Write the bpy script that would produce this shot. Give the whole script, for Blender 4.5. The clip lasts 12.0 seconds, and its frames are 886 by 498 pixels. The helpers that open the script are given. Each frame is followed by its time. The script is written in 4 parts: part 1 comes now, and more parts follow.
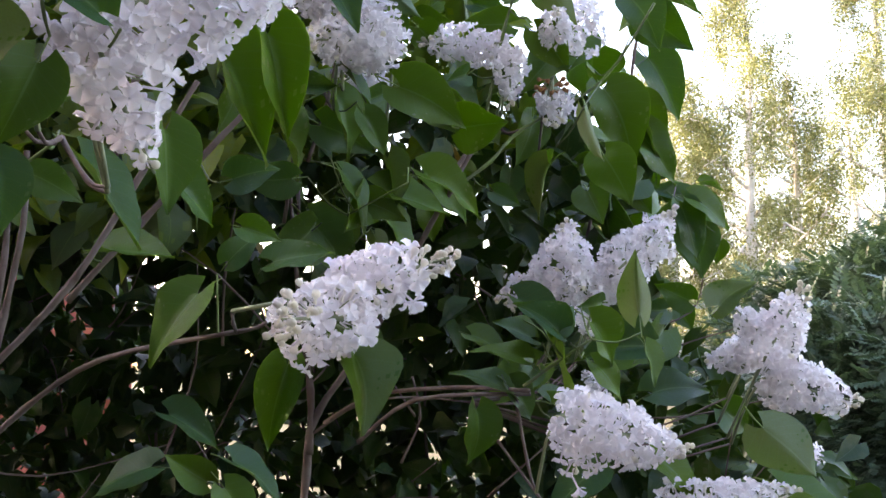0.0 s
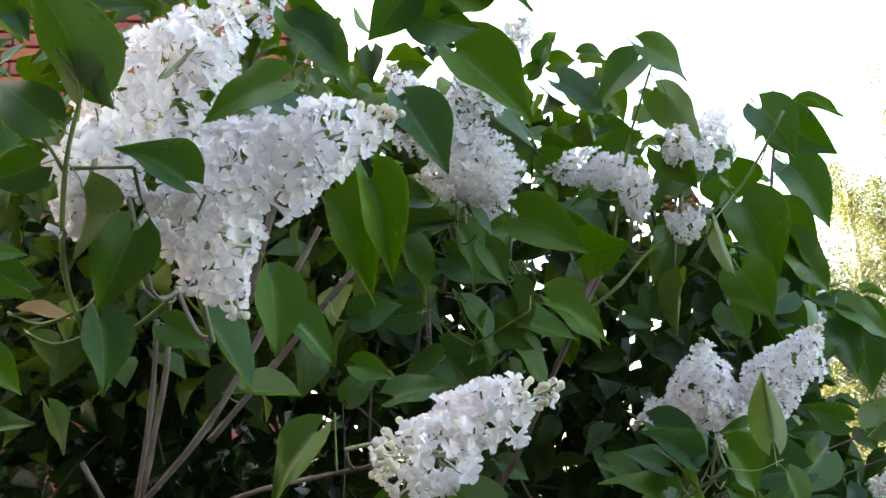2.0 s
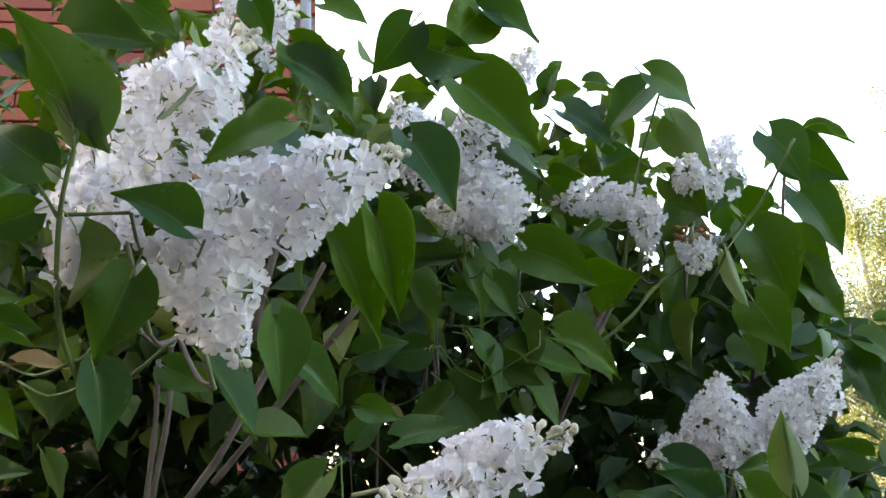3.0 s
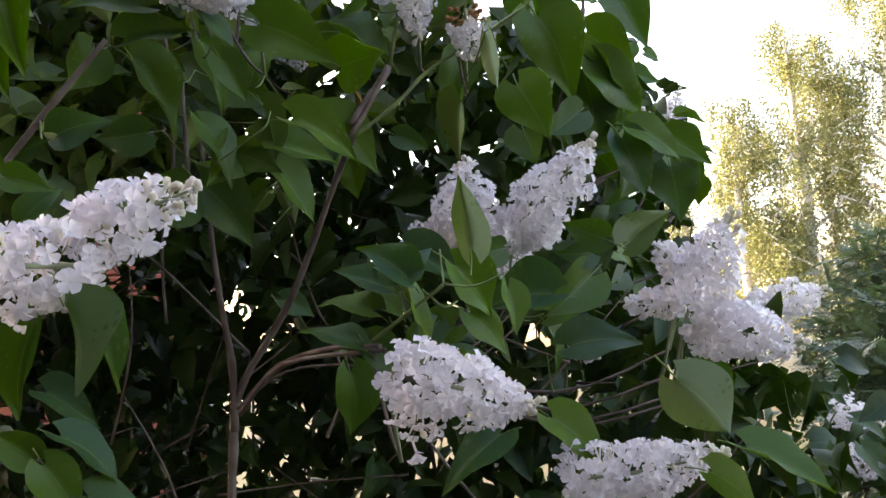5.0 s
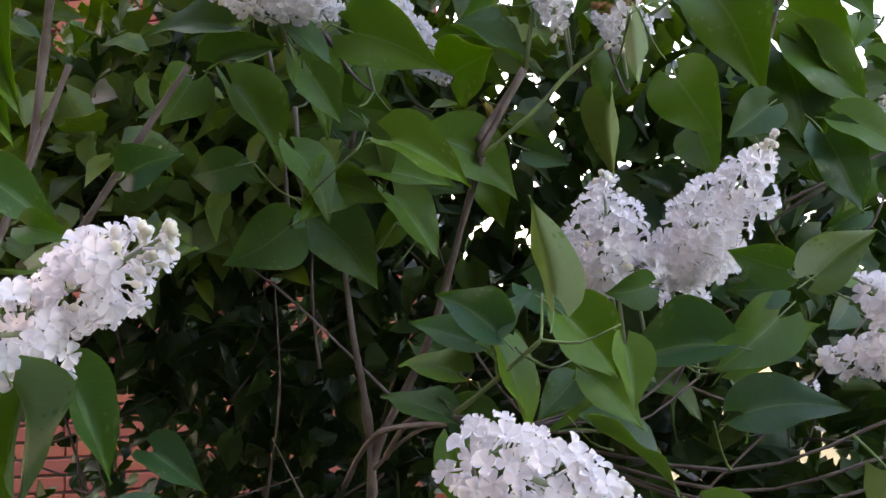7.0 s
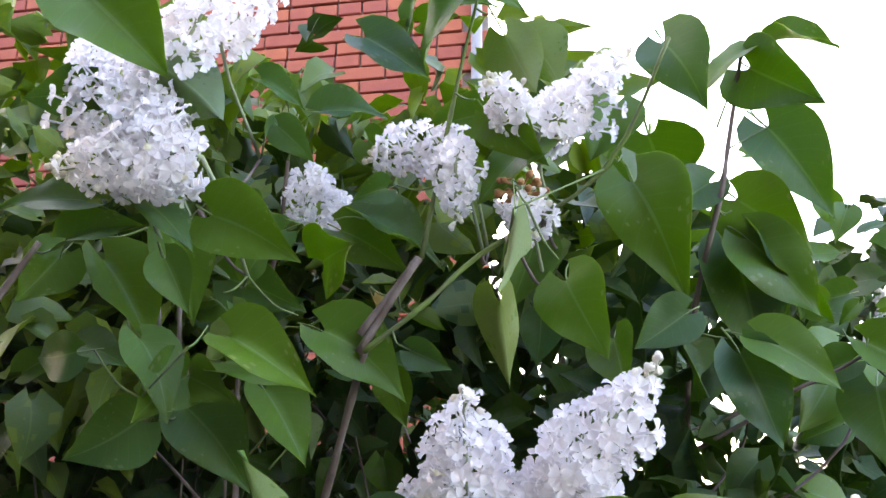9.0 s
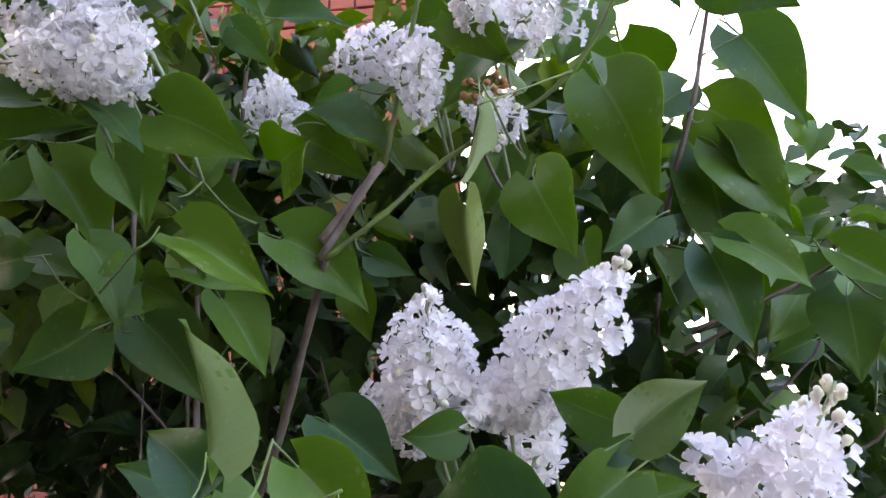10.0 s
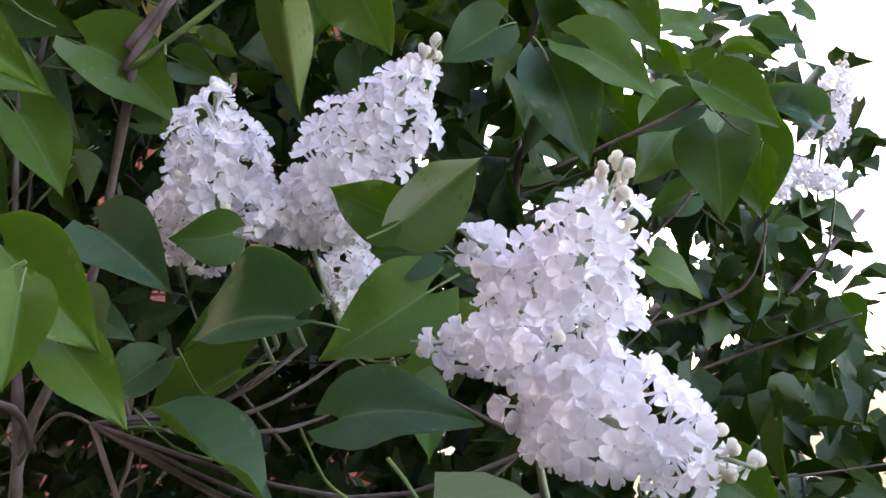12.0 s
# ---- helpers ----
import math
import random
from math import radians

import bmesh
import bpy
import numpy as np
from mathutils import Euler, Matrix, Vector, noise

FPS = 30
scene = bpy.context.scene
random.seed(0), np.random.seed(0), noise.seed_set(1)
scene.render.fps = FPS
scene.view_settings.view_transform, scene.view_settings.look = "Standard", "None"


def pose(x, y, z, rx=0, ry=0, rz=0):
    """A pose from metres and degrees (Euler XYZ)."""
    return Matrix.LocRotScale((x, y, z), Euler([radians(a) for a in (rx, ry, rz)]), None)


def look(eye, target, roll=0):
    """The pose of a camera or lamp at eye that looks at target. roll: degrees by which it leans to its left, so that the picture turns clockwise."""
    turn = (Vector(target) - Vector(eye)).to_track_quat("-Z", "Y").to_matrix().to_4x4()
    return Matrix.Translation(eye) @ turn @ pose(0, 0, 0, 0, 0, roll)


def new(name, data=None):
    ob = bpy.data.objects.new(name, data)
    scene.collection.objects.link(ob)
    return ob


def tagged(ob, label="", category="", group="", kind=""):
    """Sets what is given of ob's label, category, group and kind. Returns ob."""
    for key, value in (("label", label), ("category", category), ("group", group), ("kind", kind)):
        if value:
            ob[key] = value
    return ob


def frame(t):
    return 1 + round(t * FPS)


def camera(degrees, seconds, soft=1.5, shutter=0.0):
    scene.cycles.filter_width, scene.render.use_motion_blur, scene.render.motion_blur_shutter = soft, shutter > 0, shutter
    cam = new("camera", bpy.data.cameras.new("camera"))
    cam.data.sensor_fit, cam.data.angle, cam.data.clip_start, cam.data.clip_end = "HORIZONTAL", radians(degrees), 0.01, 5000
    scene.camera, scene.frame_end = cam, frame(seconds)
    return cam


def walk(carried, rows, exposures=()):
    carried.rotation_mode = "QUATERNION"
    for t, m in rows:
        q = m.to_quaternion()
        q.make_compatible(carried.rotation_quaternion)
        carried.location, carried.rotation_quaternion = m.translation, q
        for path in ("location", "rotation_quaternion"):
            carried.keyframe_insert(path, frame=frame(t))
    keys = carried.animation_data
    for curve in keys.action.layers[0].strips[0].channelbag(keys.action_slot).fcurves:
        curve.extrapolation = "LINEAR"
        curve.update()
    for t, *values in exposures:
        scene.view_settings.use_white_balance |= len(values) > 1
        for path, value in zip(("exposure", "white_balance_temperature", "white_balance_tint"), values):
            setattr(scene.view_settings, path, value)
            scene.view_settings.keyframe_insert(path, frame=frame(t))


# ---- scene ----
cam = camera(52.0, 12.0)
PATH = [
    (0, (0.163, -0.236, 1.588), (-0.055, 1.738, 1.831), -1.2),
    (0.5, (0.166, -0.220, 1.595), (-0.095, 1.747, 1.844), -1.8),
    (1, (0.187, -0.228, 1.598), (-0.168, 1.717, 1.897), -2.1),
    (1.5, (0.206, -0.235, 1.601), (-0.257, 1.674, 1.979), -3.0),
    (2, (0.216, -0.230, 1.594), (-0.362, 1.615, 2.109), -2.2),
    (2.5, (0.193, -0.231, 1.612), (-0.419, 1.594, 2.157), -2.6),
    (3, (0.211, -0.217, 1.608), (-0.372, 1.610, 2.175), -2.7),
    (3.5, (0.244, -0.219, 1.602), (-0.295, 1.640, 2.106), -2.9),
    (3.7, (0.258, -0.199, 1.585), (-0.251, 1.672, 2.072), -3.3),
    (5.3, (0.385, -0.092, 1.549), (-0.118, 1.833, 1.750), -4.0),
    (5.5, (0.386, -0.087, 1.547), (-0.197, 1.814, 1.756), -4.0),
    (6, (0.415, -0.024, 1.541), (-0.285, 1.835, 1.767), -2.2),
    (6.5, (0.436, 0.054, 1.548), (-0.409, 1.852, 1.775), -1.8),
    (6.7, (0.427, 0.064, 1.558), (-0.489, 1.824, 1.810), -2.7),
    (8.3, (0.475, 0.202, 1.640), (-0.789, 1.633, 2.237), -0.2),
    (8.5, (0.492, 0.206, 1.630), (-0.699, 1.687, 2.252), 0.8),
    (9, (0.524, 0.230, 1.638), (-0.593, 1.773, 2.248), 0.7),
    (9.5, (0.523, 0.246, 1.626), (-0.595, 1.807, 2.188), 0.2),
    (10, (0.511, 0.261, 1.608), (-0.573, 1.860, 2.124), -0.0),
    (10.5, (0.523, 0.286, 1.604), (-0.519, 1.902, 2.154), -0.6),
    (11, (0.521, 0.304, 1.578), (-0.500, 1.950, 2.079), 0.7),
    (11.5, (0.529, 0.323, 1.564), (-0.483, 1.999, 1.976), 0.5),
    (12, (0.546, 0.372, 1.561), (-0.477, 2.060, 1.885), 0.6),
]
EXPOSURES = [(0, 3.50, 7500, 24), (1.5, 3.55, 7500, 22), (2, 3.54, 7900, 8), (2.8, 3.40, 7900, 8), (3.4, 3.12, 7900, 10), (3.7, 3.08, 7900, 14), (5.5, 3.30, 8100, 23), (6.7, 3.42, 8100, 24), (8.3, 4.48, 7700, 19), (8.6, 4.38, 7600, 20), (9.5, 3.96, 7600, 24), (12, 3.80, 7600, 30)]
walk(cam, [(t, look(eye, target, roll)) for t, eye, target, roll in PATH], EXPOSURES)


# ------------------------------------------------------------------ light
world = bpy.data.worlds.new("sky")
scene.world = world
world.use_nodes = True
wn = world.node_tree.nodes
sky = wn.new("ShaderNodeTexSky")
sky.sky_type = "NISHITA"
sky.sun_disc = False
sky.sun_elevation = radians(20)
sky.sun_rotation = radians(-75)
sky.dust_density = 3.0
sky.air_density = 1.0
sky.ozone_density = 1.0
wn["Background"].inputs[1].default_value = 0.15
world.node_tree.links.new(sky.outputs[0], wn["Background"].inputs[0])

sun_lamp = bpy.data.lights.new("sun", "SUN")
sun_lamp.energy = 2.3
sun_lamp.angle = radians(0.6)
sun_lamp.color = (1.0, 0.93, 0.82)
sun_ob = new("sun", sun_lamp)
# low in the west, hidden from the shrub by the house
sun_ob.matrix_world = look((-40 * math.sin(radians(75)), 40 * math.cos(radians(75)), 40 * math.tan(radians(20))), (0, 0, 0))


# ------------------------------------------------------------------ materials
def material(name):
    m = bpy.data.materials.new(name)
    m.use_nodes = True
    nt = m.node_tree
    return m, nt, nt.nodes["Principled BSDF"]


def node(nt, kind, **values):
    n = nt.nodes.new(kind)
    for key, value in values.items():
        n.inputs[key.replace("_", " ")].default_value = value
    return n


def ramp(nt, fac, stops):
    r = nt.nodes.new("ShaderNodeValToRGB")
    e = r.color_ramp.elements
    while len(e) < len(stops):
        e.new(0.5)
    for item, (p, c) in zip(e, stops):
        item.position, item.color = p, (*c, 1)
    nt.links.new(fac, r.inputs[0])
    return r.outputs[0]


def mix(nt, a, b, fac, blend="MIX"):
    m = nt.nodes.new("ShaderNodeMix")
    m.data_type, m.blend_type = "RGBA", blend
    for sock, v in ((m.inputs[6], a), (m.inputs[7], b), (m.inputs[0], fac)):
        if isinstance(v, (int, float)):
            sock.default_value = v
        elif isinstance(v, tuple):
            sock.default_value = (*v, 1)
        else:
            nt.links.new(v, sock)
    return m.outputs[2]


def calc(nt, op, a, b=0.0):
    m = nt.nodes.new("ShaderNodeMath")
    m.operation = op
    for sock, v in ((m.inputs[0], a), (m.inputs[1], b)):
        if isinstance(v, (int, float)):
            sock.default_value = v
        else:
            nt.links.new(v, sock)
    return m.outputs[0]


def texture(nt, kind, scale, detail=3.0, space="Object"):
    tc = nt.nodes.new("ShaderNodeTexCoord")
    n = nt.nodes.new(kind)
    n.inputs["Scale"].default_value = scale
    if kind == "ShaderNodeTexNoise":
        n.inputs["Detail"].default_value = detail
    nt.links.new(tc.outputs[space], n.inputs["Vector"])
    return n


def bump(nt, bsdf, height, strength, distance):
    b = nt.nodes.new("ShaderNodeBump")
    b.inputs["Strength"].default_value, b.inputs["Distance"].default_value = strength, distance
    nt.links.new(height, b.inputs["Height"])
    nt.links.new(b.outputs[0], bsdf.inputs["Normal"])


def leaf_material(name, dark, light, vein, rough, through_colour, per_island=False, sheen=0.5, share=0.35):
    """Leaf with ribs along its own UV (u across, v along), thin enough to let light through."""
    m, nt, bsdf = material(name)
    uv = nt.nodes.new("ShaderNodeUVMap")
    sep = nt.nodes.new("ShaderNodeSeparateXYZ")
    nt.links.new(uv.outputs[0], sep.inputs[0])
    u = calc(nt, "ABSOLUTE", calc(nt, "SUBTRACT", sep.outputs[0], 0.5))
    rib = calc(nt, "LESS_THAN", u, 0.018)
    wave = calc(nt, "SINE", calc(nt, "MULTIPLY", calc(nt, "SUBTRACT", sep.outputs[1], calc(nt, "MULTIPLY", u, 0.55)), 46.0))
    side = calc(nt, "MULTIPLY", calc(nt, "GREATER_THAN", wave, 0.95), 0.22)
    veins = calc(nt, "MAXIMUM", rib, side)
    if per_island:
        rnd = nt.nodes.new("ShaderNodeNewGeometry").outputs["Random Per Island"]
    else:
        rnd = nt.nodes.new("ShaderNodeObjectInfo").outputs["Random"]
    base = ramp(nt, rnd, [(0.0, dark), (0.45, tuple(0.5 * (a + b) for a, b in zip(dark, light))), (0.8, light), (1.0, tuple(c * k for c, k in zip(light, (1.25, 1.12, 0.9))))])
    spot = texture(nt, "ShaderNodeTexNoise", 40.0, 4.0)
    base = mix(nt, base, mix(nt, base, (0.11, 0.12, 0.02), 0.5), ramp(nt, spot.outputs[0], [(0.45, (0, 0, 0)), (0.75, (0.6, 0.6, 0.6))]))
    base = mix(nt, base, vein, calc(nt, "MULTIPLY", veins, 0.7))
    nt.links.new(base, bsdf.inputs["Base Color"])
    fine = texture(nt, "ShaderNodeTexNoise", 220.0, 2.0)
    nt.links.new(calc(nt, "ADD", calc(nt, "MULTIPLY", fine.outputs[0], 0.2), rough - 0.1), bsdf.inputs["Roughness"])
    bsdf.inputs["Specular IOR Level"].default_value = sheen
    bump(nt, bsdf, calc(nt, "ADD", calc(nt, "MULTIPLY", veins, -1.0), calc(nt, "MULTIPLY", fine.outputs[0], 0.4)), 0.35, 0.001)
    tr = nt.nodes.new("ShaderNodeBsdfTranslucent")
    nt.links.new(mix(nt, base, through_colour, 0.75), tr.inputs[0])
    blend = nt.nodes.new("ShaderNodeMixShader")
    blend.inputs[0].default_value = share
    nt.links.new(bsdf.outputs[0], blend.inputs[1])
    nt.links.new(tr.outputs[0], blend.inputs[2])
    nt.links.new(blend.outputs[0], nt.nodes["Material Output"].inputs[0])
    return m


def petal_material(name, warm, cool, per_island):
    m, nt, bsdf = material(name)
    if per_island:
        rnd = nt.nodes.new("ShaderNodeNewGeometry").outputs["Random Per Island"]
    else:
        rnd = nt.nodes.new("ShaderNodeObjectInfo").outputs["Random"]
    grain = texture(nt, "ShaderNodeTexNoise", 300.0, 2.0)
    col = mix(nt, warm, cool, rnd)
    col = mix(nt, col, (0.80, 0.68, 0.58), ramp(nt, rnd, [(0.9, (0, 0, 0)), (1.0, (0.35, 0.35, 0.35))]))
    col = mix(nt, col, (0.74, 0.68, 0.72), calc(nt, "MULTIPLY", grain.outputs[0], 0.22))
    nt.links.new(col, bsdf.inputs["Base Color"])
    bsdf.inputs["Roughness"].default_value = 0.55
    bsdf.inputs["Specular IOR Level"].default_value = 0.25
    bump(nt, bsdf, grain.outputs[0], 0.15, 0.0005)
    tr = nt.nodes.new("ShaderNodeBsdfTranslucent")
    nt.links.new(col, tr.inputs[0])
    blend = nt.nodes.new("ShaderNodeMixShader")
    blend.inputs[0].default_value = 0.55
    nt.links.new(bsdf.outputs[0], blend.inputs[1])
    nt.links.new(tr.outputs[0], blend.inputs[2])
    nt.links.new(blend.outputs[0], nt.nodes["Material Output"].inputs[0])
    return m


def plain_material(name, a, b, scale, rough, relief=0.3, depth=0.002, per=""):
    """Two-tone surface with coarse stains, fine grain and relief."""
    m, nt, bsdf = material(name)
    coarse = texture(nt, "ShaderNodeTexNoise", scale, 5.0)
    fine = texture(nt, "ShaderNodeTexNoise", scale * 9, 3.0)
    col = mix(nt, a, b, ramp(nt, coarse.outputs[0], [(0.35, (0, 0, 0)), (0.65, (1, 1, 1))]))
    col = mix(nt, col, mix(nt, a, (0.02, 0.02, 0.02), 0.6), calc(nt, "MULTIPLY", fine.outputs[0], 0.35))
    if per:
        src = nt.nodes.new("ShaderNodeObjectInfo").outputs["Random"] if per == "object" else nt.nodes.new("ShaderNodeNewGeometry").outputs["Random Per Island"]
        col = mix(nt, col, mix(nt, b, a, src), 0.75)
    nt.links.new(col, bsdf.inputs["Base Color"])
    bsdf.inputs["Roughness"].default_value = rough
    bsdf.inputs["Specular IOR Level"].default_value = 0.25
    bump(nt, bsdf, fine.outputs[0], relief, depth)
    return m


LEAF_TOP = leaf_material("leaf_top", (0.014, 0.064, 0.040), (0.068, 0.152, 0.014), (0.16, 0.27, 0.09), 0.37, (0.32, 0.56, 0.010), sheen=0.36, share=0.44)
LEAF_UNDER = leaf_material("leaf_underside", (0.110, 0.175, 0.085), (0.180, 0.240, 0.085), (0.22, 0.31, 0.14), 0.46, (0.36, 0.55, 0.010), sheen=0.38, share=0.42)
# lilac leaf colours darkened to stand for the shade inside the shrub
SHADE_TOP = leaf_material("shade_dark_foliage_top", (0.007, 0.036, 0.021), (0.030, 0.078, 0.009), (0.08, 0.14, 0.05), 0.42, (0.16, 0.33, 0.006), True, sheen=0.30, share=0.34)
SHADE_UNDER = leaf_material("shade_dark_foliage_underside", (0.030, 0.062, 0.022), (0.060, 0.105, 0.034), (0.10, 0.16, 0.06), 0.50, (0.18, 0.32, 0.008), True, sheen=0.3, share=0.34)
# lighter, yellower copy of the lilac leaf: glow of the sky behind is in its colour
BACKLIT_TOP = leaf_material("backlit_foliage_top", (0.036, 0.095, 0.058), (0.150, 0.215, 0.024), (0.17, 0.27, 0.07), 0.36, (0.44, 0.58, 0.014), True, sheen=0.50, share=0.50)
BACKLIT_UNDER = leaf_material("backlit_foliage_underside", (0.100, 0.170, 0.055), (0.180, 0.250, 0.060), (0.24, 0.33, 0.15), 0.46, (0.36, 0.55, 0.010), True, sheen=0.4, share=0.44)
YELLOW_LEAF = leaf_material("yellowed_leaf", (0.30, 0.24, 0.04), (0.36, 0.22, 0.05), (0.4, 0.33, 0.1), 0.5, (0.5, 0.36, 0.04))
PETAL = petal_material("petal", (0.96, 0.925, 0.92), (0.94, 0.90, 0.925), False)
PETAL_STUFF = petal_material("petal_joined", (0.96, 0.925, 0.92), (0.94, 0.90, 0.925), True)
BUD = petal_material("bud", (0.90, 0.86, 0.70), (0.92, 0.88, 0.82), True)
PEDICEL = plain_material("green_stalk", (0.34, 0.40, 0.24), (0.26, 0.30, 0.18), 60, 0.6)
DRY = plain_material("withered_brown", (0.30, 0.13, 0.05), (0.42, 0.22, 0.10), 80, 0.8)
GREEN_STEM = plain_material("young_green_stem", (0.16, 0.24, 0.06), (0.12, 0.15, 0.06), 40, 0.5)
BARK = plain_material("grey_brown_bark", (0.125, 0.085, 0.070), (0.23, 0.185, 0.165), 30, 0.85, 0.5)
BRICK = plain_material("red_brick", (0.48, 0.135, 0.070), (0.30, 0.075, 0.065), 9, 0.85, 0.5, 0.004, per="object")
BRICK_JOINED = plain_material("red_brick_joined", (0.48, 0.135, 0.070), (0.30, 0.075, 0.065), 9, 0.85, 0.5, 0.004, per="island")
MORTAR = plain_material("mortar", (0.25, 0.2, 0.18), (0.33, 0.28, 0.25), 14, 0.95, 0.5)
SOIL = plain_material("garden_soil_and_grass", (0.045, 0.060, 0.022), (0.075, 0.058, 0.038), 2.2, 0.95, 0.6, 0.02)
# dark grey, so that the added wall throws little light back on the shrub
PLASTER = plain_material("grey_render", (0.12, 0.12, 0.11), (0.17, 0.16, 0.15), 3, 0.9)
ZINC = plain_material("grey_painted_metal", (0.30, 0.28, 0.31), (0.38, 0.36, 0.40), 6, 0.45)
BIRCH_BARK = plain_material("white_birch_bark", (0.72, 0.69, 0.64), (0.55, 0.50, 0.45), 3, 0.8)
BIRCH_LEAF = leaf_material("birch_leaf", (0.075, 0.095, 0.026), (0.20, 0.22, 0.085), (0.2, 0.2, 0.12), 0.45, (0.26, 0.29, 0.09), True, share=0.30)
HEDGE_LEAF = leaf_material("pinnate_leaf", (0.030, 0.066, 0.046), (0.075, 0.125, 0.088), (0.10, 0.15, 0.09), 0.42, (0.10, 0.18, 0.04), True, sheen=0.5, share=0.25)


# ------------------------------------------------------------------ mesh tools
def part(name, data, mat, parent, label=""):
    ob = new(name, data)
    if mat is not None and not data.materials:
        data.materials.append(mat)
    ob.parent = parent
    return tagged(ob, label)


def thing(name, label, category, group="", kind=""):
    return tagged(new(name), label, category, group, kind)


def smooth(me):
    me.polygons.foreach_set("use_smooth", [True] * len(me.polygons))
    me.update()
    return me


def mesh_of(name, verts, faces, mats=(), slots=None, uvs=None):
    me = bpy.data.meshes.new(name)
    me.from_pydata([tuple(v) for v in verts], [], [tuple(int(i) for i in q) for q in faces])
    for m in mats:
        me.materials.append(m)
    if slots is not None:
        me.polygons.foreach_set("material_index", [int(i) for i in slots])
    if uvs is not None:
        layer = me.uv_layers.new(name="UVMap")
        loops = np.empty(len(me.loops), dtype=np.int32)
        me.loops.foreach_get("vertex_index", loops)
        layer.data.foreach_set("uv", np.asarray(uvs, dtype=np.float32)[loops].ravel())
    return smooth(me)


def joined(name, shapes, placed, mats):
    """One mesh from many placed copies: placed is a list of (shape index, 4x4 numpy matrix)."""
    vs, fs, ss, us, at = [], [], [], [], 0
    for k, m in placed:
        v, q, s, uv = shapes[k]
        vs.append(v @ m[:3, :3].T + m[:3, 3])
        fs.append(q + at)
        ss.append(s)
        us.append(uv)
        at += len(v)
    v, q, s, uv = np.concatenate(vs), np.concatenate(fs), np.concatenate(ss), np.concatenate(us)
    me = bpy.data.meshes.new(name)
    me.vertices.add(len(v))
    me.vertices.foreach_set("co", v.astype(np.float32).ravel())
    me.loops.add(q.size)
    me.loops.foreach_set("vertex_index", q.astype(np.int32).ravel())
    me.polygons.add(len(q))
    me.polygons.foreach_set("loop_start", np.arange(0, q.size, 4, dtype=np.int32))
    for mt in mats:
        me.materials.append(mt)
    me.polygons.foreach_set("material_index", s.astype(np.int32))
    layer = me.uv_layers.new(name="UVMap")
    layer.data.foreach_set("uv", uv[q.ravel()].astype(np.float32).ravel())
    me.update(calc_edges=True)
    me.validate()
    return smooth(me)


def frame_of(origin, along, normal, sx, sy, sz):
    """Numpy 4x4 with local y along, local z near normal, scaled."""
    y = np.asarray(along, float)
    y = y / max(np.linalg.norm(y), 1e-9)
    z = np.asarray(normal, float)
    z = z - y * (z @ y)
    if np.linalg.norm(z) < 1e-5:
        z = np.cross(y, (0.3, 0.5, 0.8))
    z = z / np.linalg.norm(z)
    x = np.cross(y, z)
    m = np.eye(4)
    m[:3, 0], m[:3, 1], m[:3, 2], m[:3, 3] = x * sx, y * sy, z * sz, origin
    return m


def to_matrix(m):
    return Matrix([[float(c) for c in r] for r in m])


def tube(points, radii, sides=7, bend=4):
    """Mesh data of a stem through points, rounded between them, with uneven thickness."""
    p, radii = [Vector(points[0])], list(radii)
    for i, q in enumerate(points[1:]):
        q = Vector(q)
        if i == 0 and len(points) > 2 and (q - p[0]).length > 0.6:
            p.append(q - (Vector(points[2]) - q).normalized() * 0.18 if p[0].z < 0.01 else q - Vector((0, 0, 0.18)))
            radii.insert(1, radii[1])
        p.append(q)
    line, rr = [], []
    for i in range(len(p) - 1):
        a, b, c, d = p[max(i - 1, 0)], p[i], p[i + 1], p[min(i + 2, len(p) - 1)]
        for k in range(bend):
            t = k / bend
            q = 0.5 * ((2 * b) + (c - a) * t + (2 * a - 5 * b + 4 * c - d) * t * t + (3 * b - a - 3 * c + d) * t ** 3)
            line.append(q)
            rr.append(radii[i] + (radii[i + 1] - radii[i]) * t)
    line.append(p[-1])
    rr.append(radii[-1])
    verts, faces = [], []
    side = Vector((0.31, -0.55, 0.2))
    for i, q in enumerate(line):
        d = (line[min(i + 1, len(line) - 1)] - line[max(i - 1, 0)]).normalized()
        x = (side - d * side.dot(d)).normalized()
        side = x
        y = d.cross(x)
        r = rr[i] * (1 + 0.10 * math.sin(i * 2.1) + (0.16 if i % bend == 0 else 0))
        for k in range(sides):
            a = 2 * math.pi * k / sides
            verts.append(q + (x * math.cos(a) + y * math.sin(a)) * r)
    n = len(line)
    for i in range(n - 1):
        for k in range(sides):
            k2 = (k + 1) % sides
            faces.append((i * sides + k, i * sides + k2, (i + 1) * sides + k2, (i + 1) * sides + k))
    faces.append(tuple(range(sides - 1, -1, -1)))
    faces.append(tuple((n - 1) * sides + k for k in range(sides)))
    me = bpy.data.meshes.new("stem")
    me.from_pydata([tuple(v) for v in verts], [], faces)
    return smooth(me)


